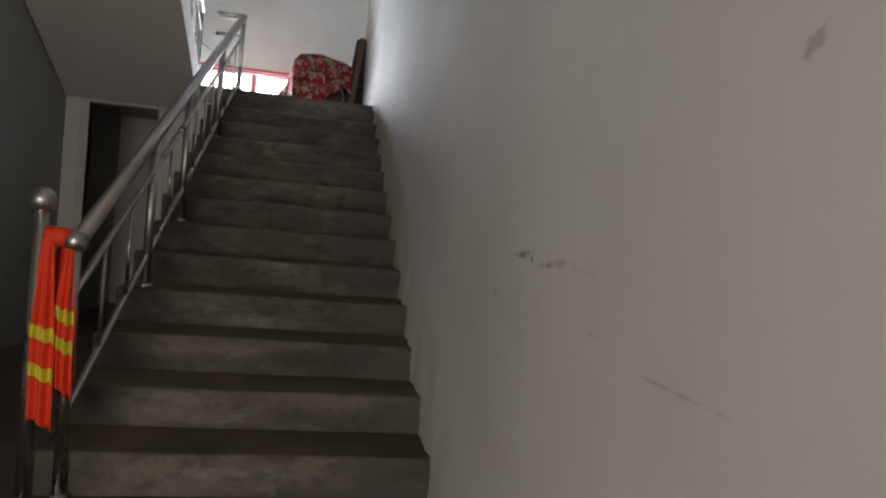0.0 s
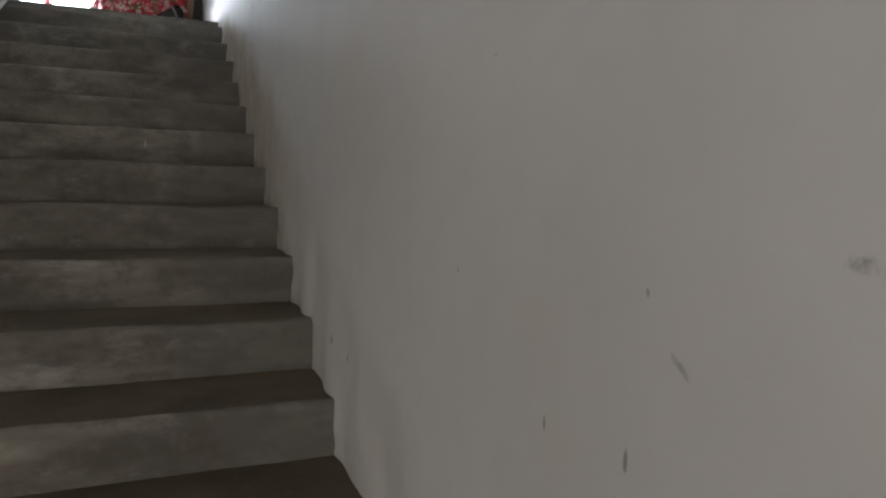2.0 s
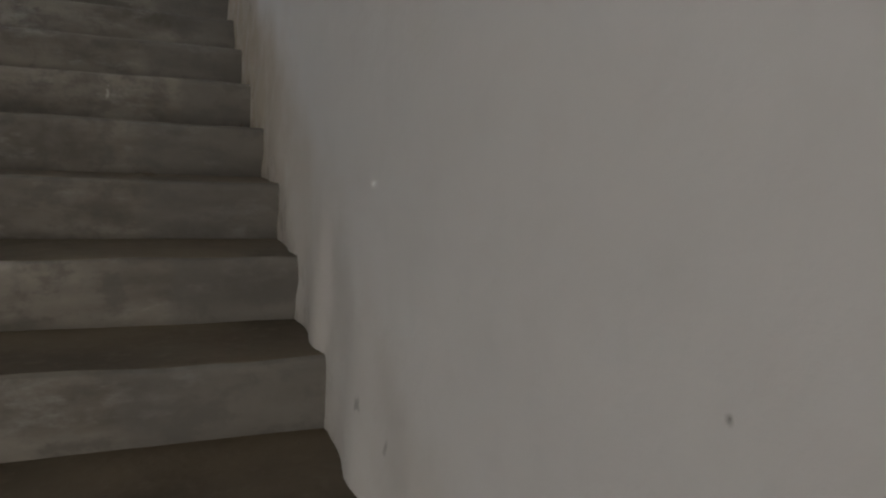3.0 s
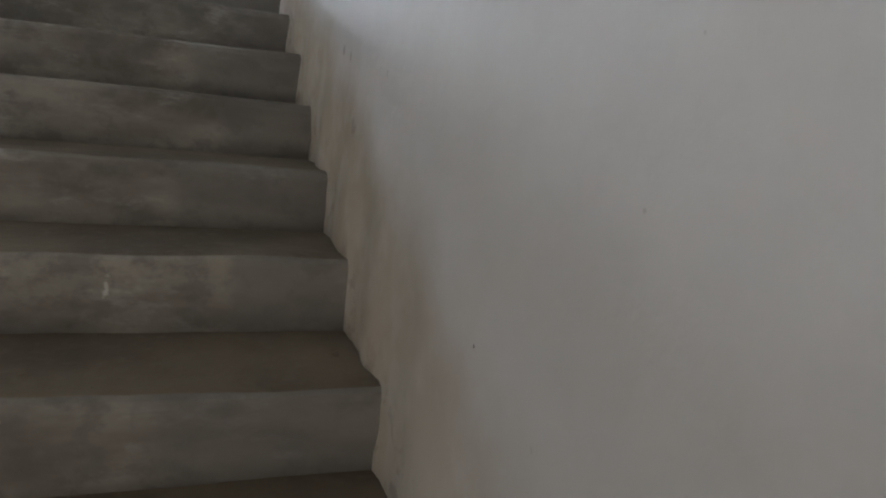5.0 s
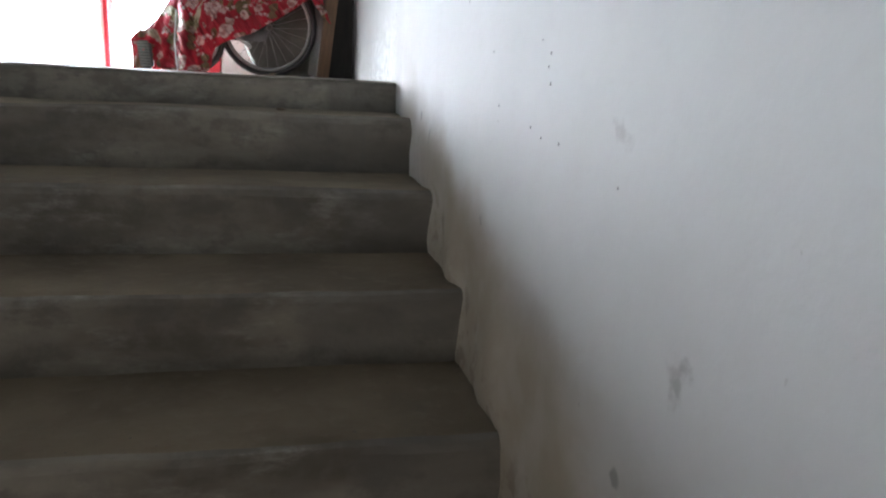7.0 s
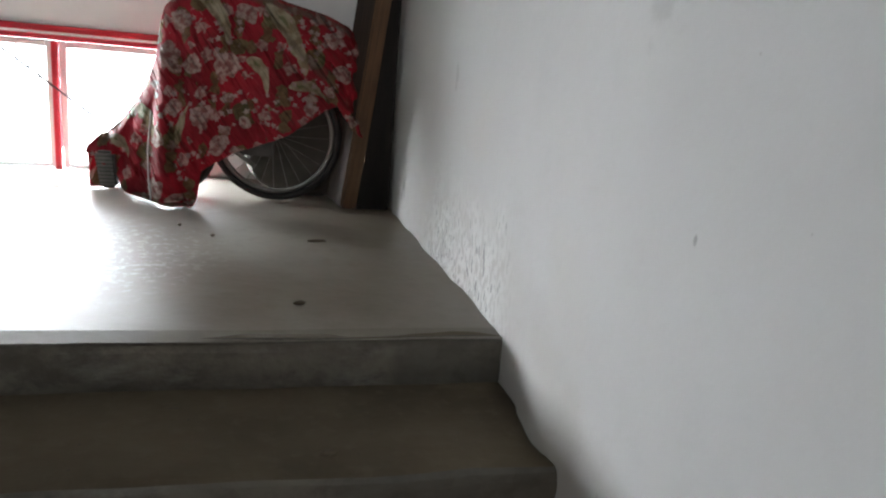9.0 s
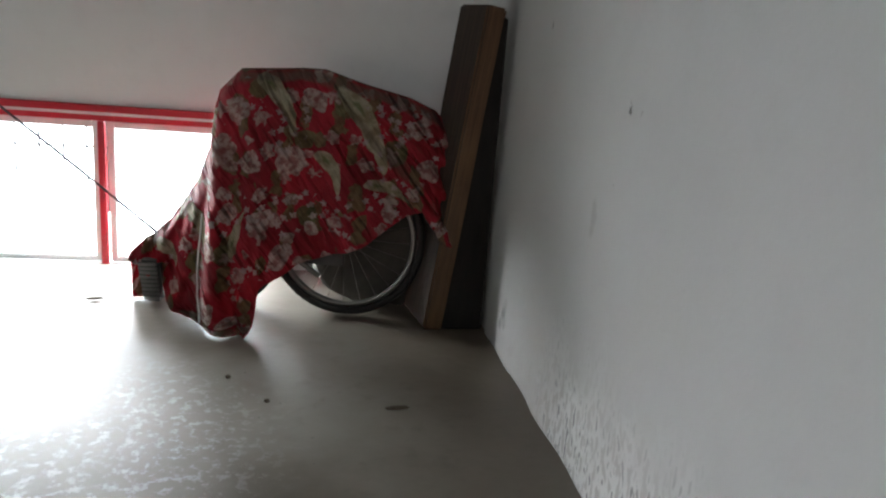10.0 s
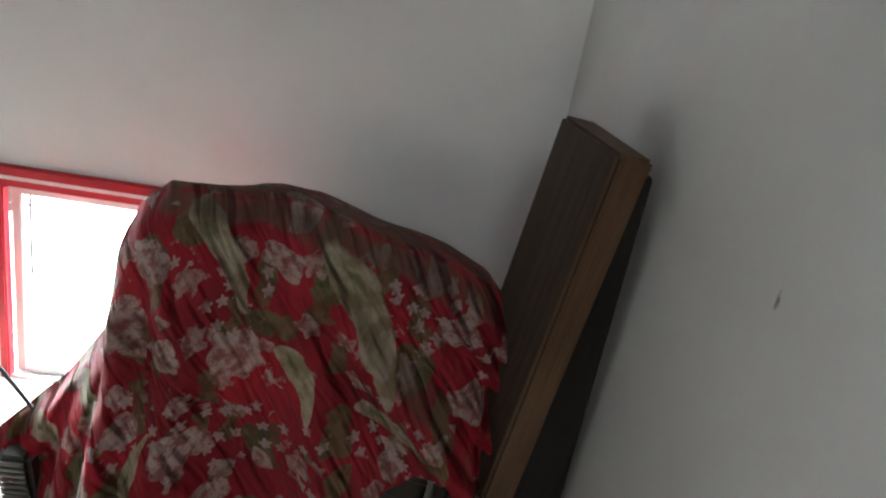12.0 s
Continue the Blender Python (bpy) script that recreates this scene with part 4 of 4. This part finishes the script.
plank("board", "dark brown wooden board leaning in the corner, sawn edge paler", 0.060, 0.20, 0.94, (-0.195, 1.27, LAND + 0.006), 5.5, 4.5, (BOARD_DARK, BOARD_LIGHT), 12)
# tapered near-black filler; its colour gives the deep shade between board and wall
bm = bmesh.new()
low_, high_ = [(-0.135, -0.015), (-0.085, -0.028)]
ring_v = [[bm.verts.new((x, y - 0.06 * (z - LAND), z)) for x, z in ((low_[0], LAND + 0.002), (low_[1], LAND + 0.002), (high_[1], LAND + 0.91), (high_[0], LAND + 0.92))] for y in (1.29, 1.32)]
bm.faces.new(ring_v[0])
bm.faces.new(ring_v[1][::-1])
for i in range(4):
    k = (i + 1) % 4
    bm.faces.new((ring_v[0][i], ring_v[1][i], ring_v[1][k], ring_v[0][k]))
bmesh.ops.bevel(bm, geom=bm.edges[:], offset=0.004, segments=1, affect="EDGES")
part("board", bm, GAP_BLACK, None, label="near-black panel filling the shaded gap between the brown board and the wall", category="board")


# ---- hi-vis vest on the newel bar ----
def vest_sheet(x0, x1, z0, z1, push, lo=0.0, hi=1.0, seed=0):
    """One hanging side of the vest, or a band of it between the shares lo and hi of its height."""
    bm = bmesh.new()
    n, m = 18, 34
    rows = []
    for j in range(m + 1):
        s = lo + (hi - lo) * j / m
        z = z1 + (z0 - z1) * s
        pinch = 0.34 + 0.66 * min(1.0, s * 1.9)
        rows.append([])
        for i in range(n + 1):
            u = i / n - 0.5
            cx = (x0 + x1) / 2
            x = 0.012 + cx + u * (x1 - x0) * pinch + 0.012 * s * math.sin(seed + s * 3)
            y = -4.3 - push - 0.013 * math.sin(u * 15 + seed + s * 2) * min(1, s * 2.5) - 0.012 * s + 0.02 * abs(u)
            tilt = (0.05 if s > 0.06 else 0) * u * -1 * s
            rows[-1].append(bm.verts.new((x, y, z + tilt + 0.004 * math.sin(u * 20))))
    for p, q in zip(rows, rows[1:]):
        for i in range(n):
            bm.faces.new((p[i], q[i], q[i + 1], p[i + 1]))
    return bm


vest = thing("safety_vest", label="orange hi-vis vest with yellow bands hung on the railing", category="vest")
vest.location = (0.125, 0.12, -0.11)
for name, args in (("front_panel", (-1.60, -1.512, 0.545, 1.215, 0.034)), ("side_panel", (-1.512, -1.452, 0.655, 1.205, 0.03)), ("back_panel", (-1.57, -1.46, 0.70, 1.215, -0.032))):
    p = part(name, vest_sheet(*args, seed=len(name)), ORANGE, vest, smooth=True)
    p.modifiers.new("thickness", "SOLIDIFY").thickness = 0.004
    if name != "back_panel":
        for lo, hi in ((0.50, 0.57), (0.70, 0.77)) if name == "front_panel" else ((0.48, 0.56), (0.66, 0.74)):
            b = part("reflective_band", vest_sheet(args[0], args[1], args[2], args[3], args[4] + 0.0045, lo, hi, len(name)), LIME_BAND, p, "yellow reflective band", smooth=True)
            b.modifiers.new("thickness", "SOLIDIFY").thickness = 0.002
bm = tube((-1.56, -4.3, 1.19), (-1.475, -4.3, 1.185), 0.034, 18)
part("shoulder_fold", bm, ORANGE, vest, smooth=True)


# ---- litter on the landing and steps ----
def crumb(name, label, x, y, z, l, w, seed):
    bm = ball((0, 0, 0), 1.0)
    for v in bm.verts:
        v.co = Vector((v.co.x * l, v.co.y * w, (v.co.z + 0.9) * 0.004)) * (1 + 0.25 * noise.noise((v.co.x * 3 + seed, v.co.y * 3, v.co.z)))
    ob = part(name, bm, CRUMB, None, label=label, category="litter", smooth=True)
    ob.location, ob.rotation_euler = (x, y, z), (0, 0, seed)
    return ob


CRUMB = plain("dry_litter", (0.11, 0.082, 0.055), 0.85)
crumb("dry_leaf", "small dark dry leaf scrap on the landing floor", -0.395, 0.19, LAND + 0.002, 0.013, 0.009, 0.4)
crumb("dry_leaf", "thin dark twig scrap on the landing floor", -0.318, 0.755, LAND + 0.002, 0.028, 0.006, 0.1)
crumb("dry_leaf", "dark crumb of dirt on the landing floor", -0.71, 0.92, LAND + 0.002, 0.008, 0.006, 1.4)
crumb("dry_leaf", "dark crumb of dirt on the landing floor", -0.608, 0.79, LAND + 0.002, 0.007, 0.006, 2.4)
crumb("dry_leaf", "pale brown dry leaf scrap near the window", -1.187, 1.50, LAND + 0.002, 0.025, 0.010, 0.2)
crumb("dry_leaf", "curled dark leaf scrap on a concrete step", -0.351, -2.38, 7 * RISE + 0.003, 0.022, 0.012, 2.7)
crumb("dry_leaf", "dark crumb of dirt on a concrete step", -0.06, -2.08, 8 * RISE + 0.003, 0.009, 0.007, 1.1)
crumb("dry_leaf", "dark crumb of dirt on a concrete step", -0.37, -0.25, 14 * RISE + 0.003, 0.014, 0.007, 0.3)
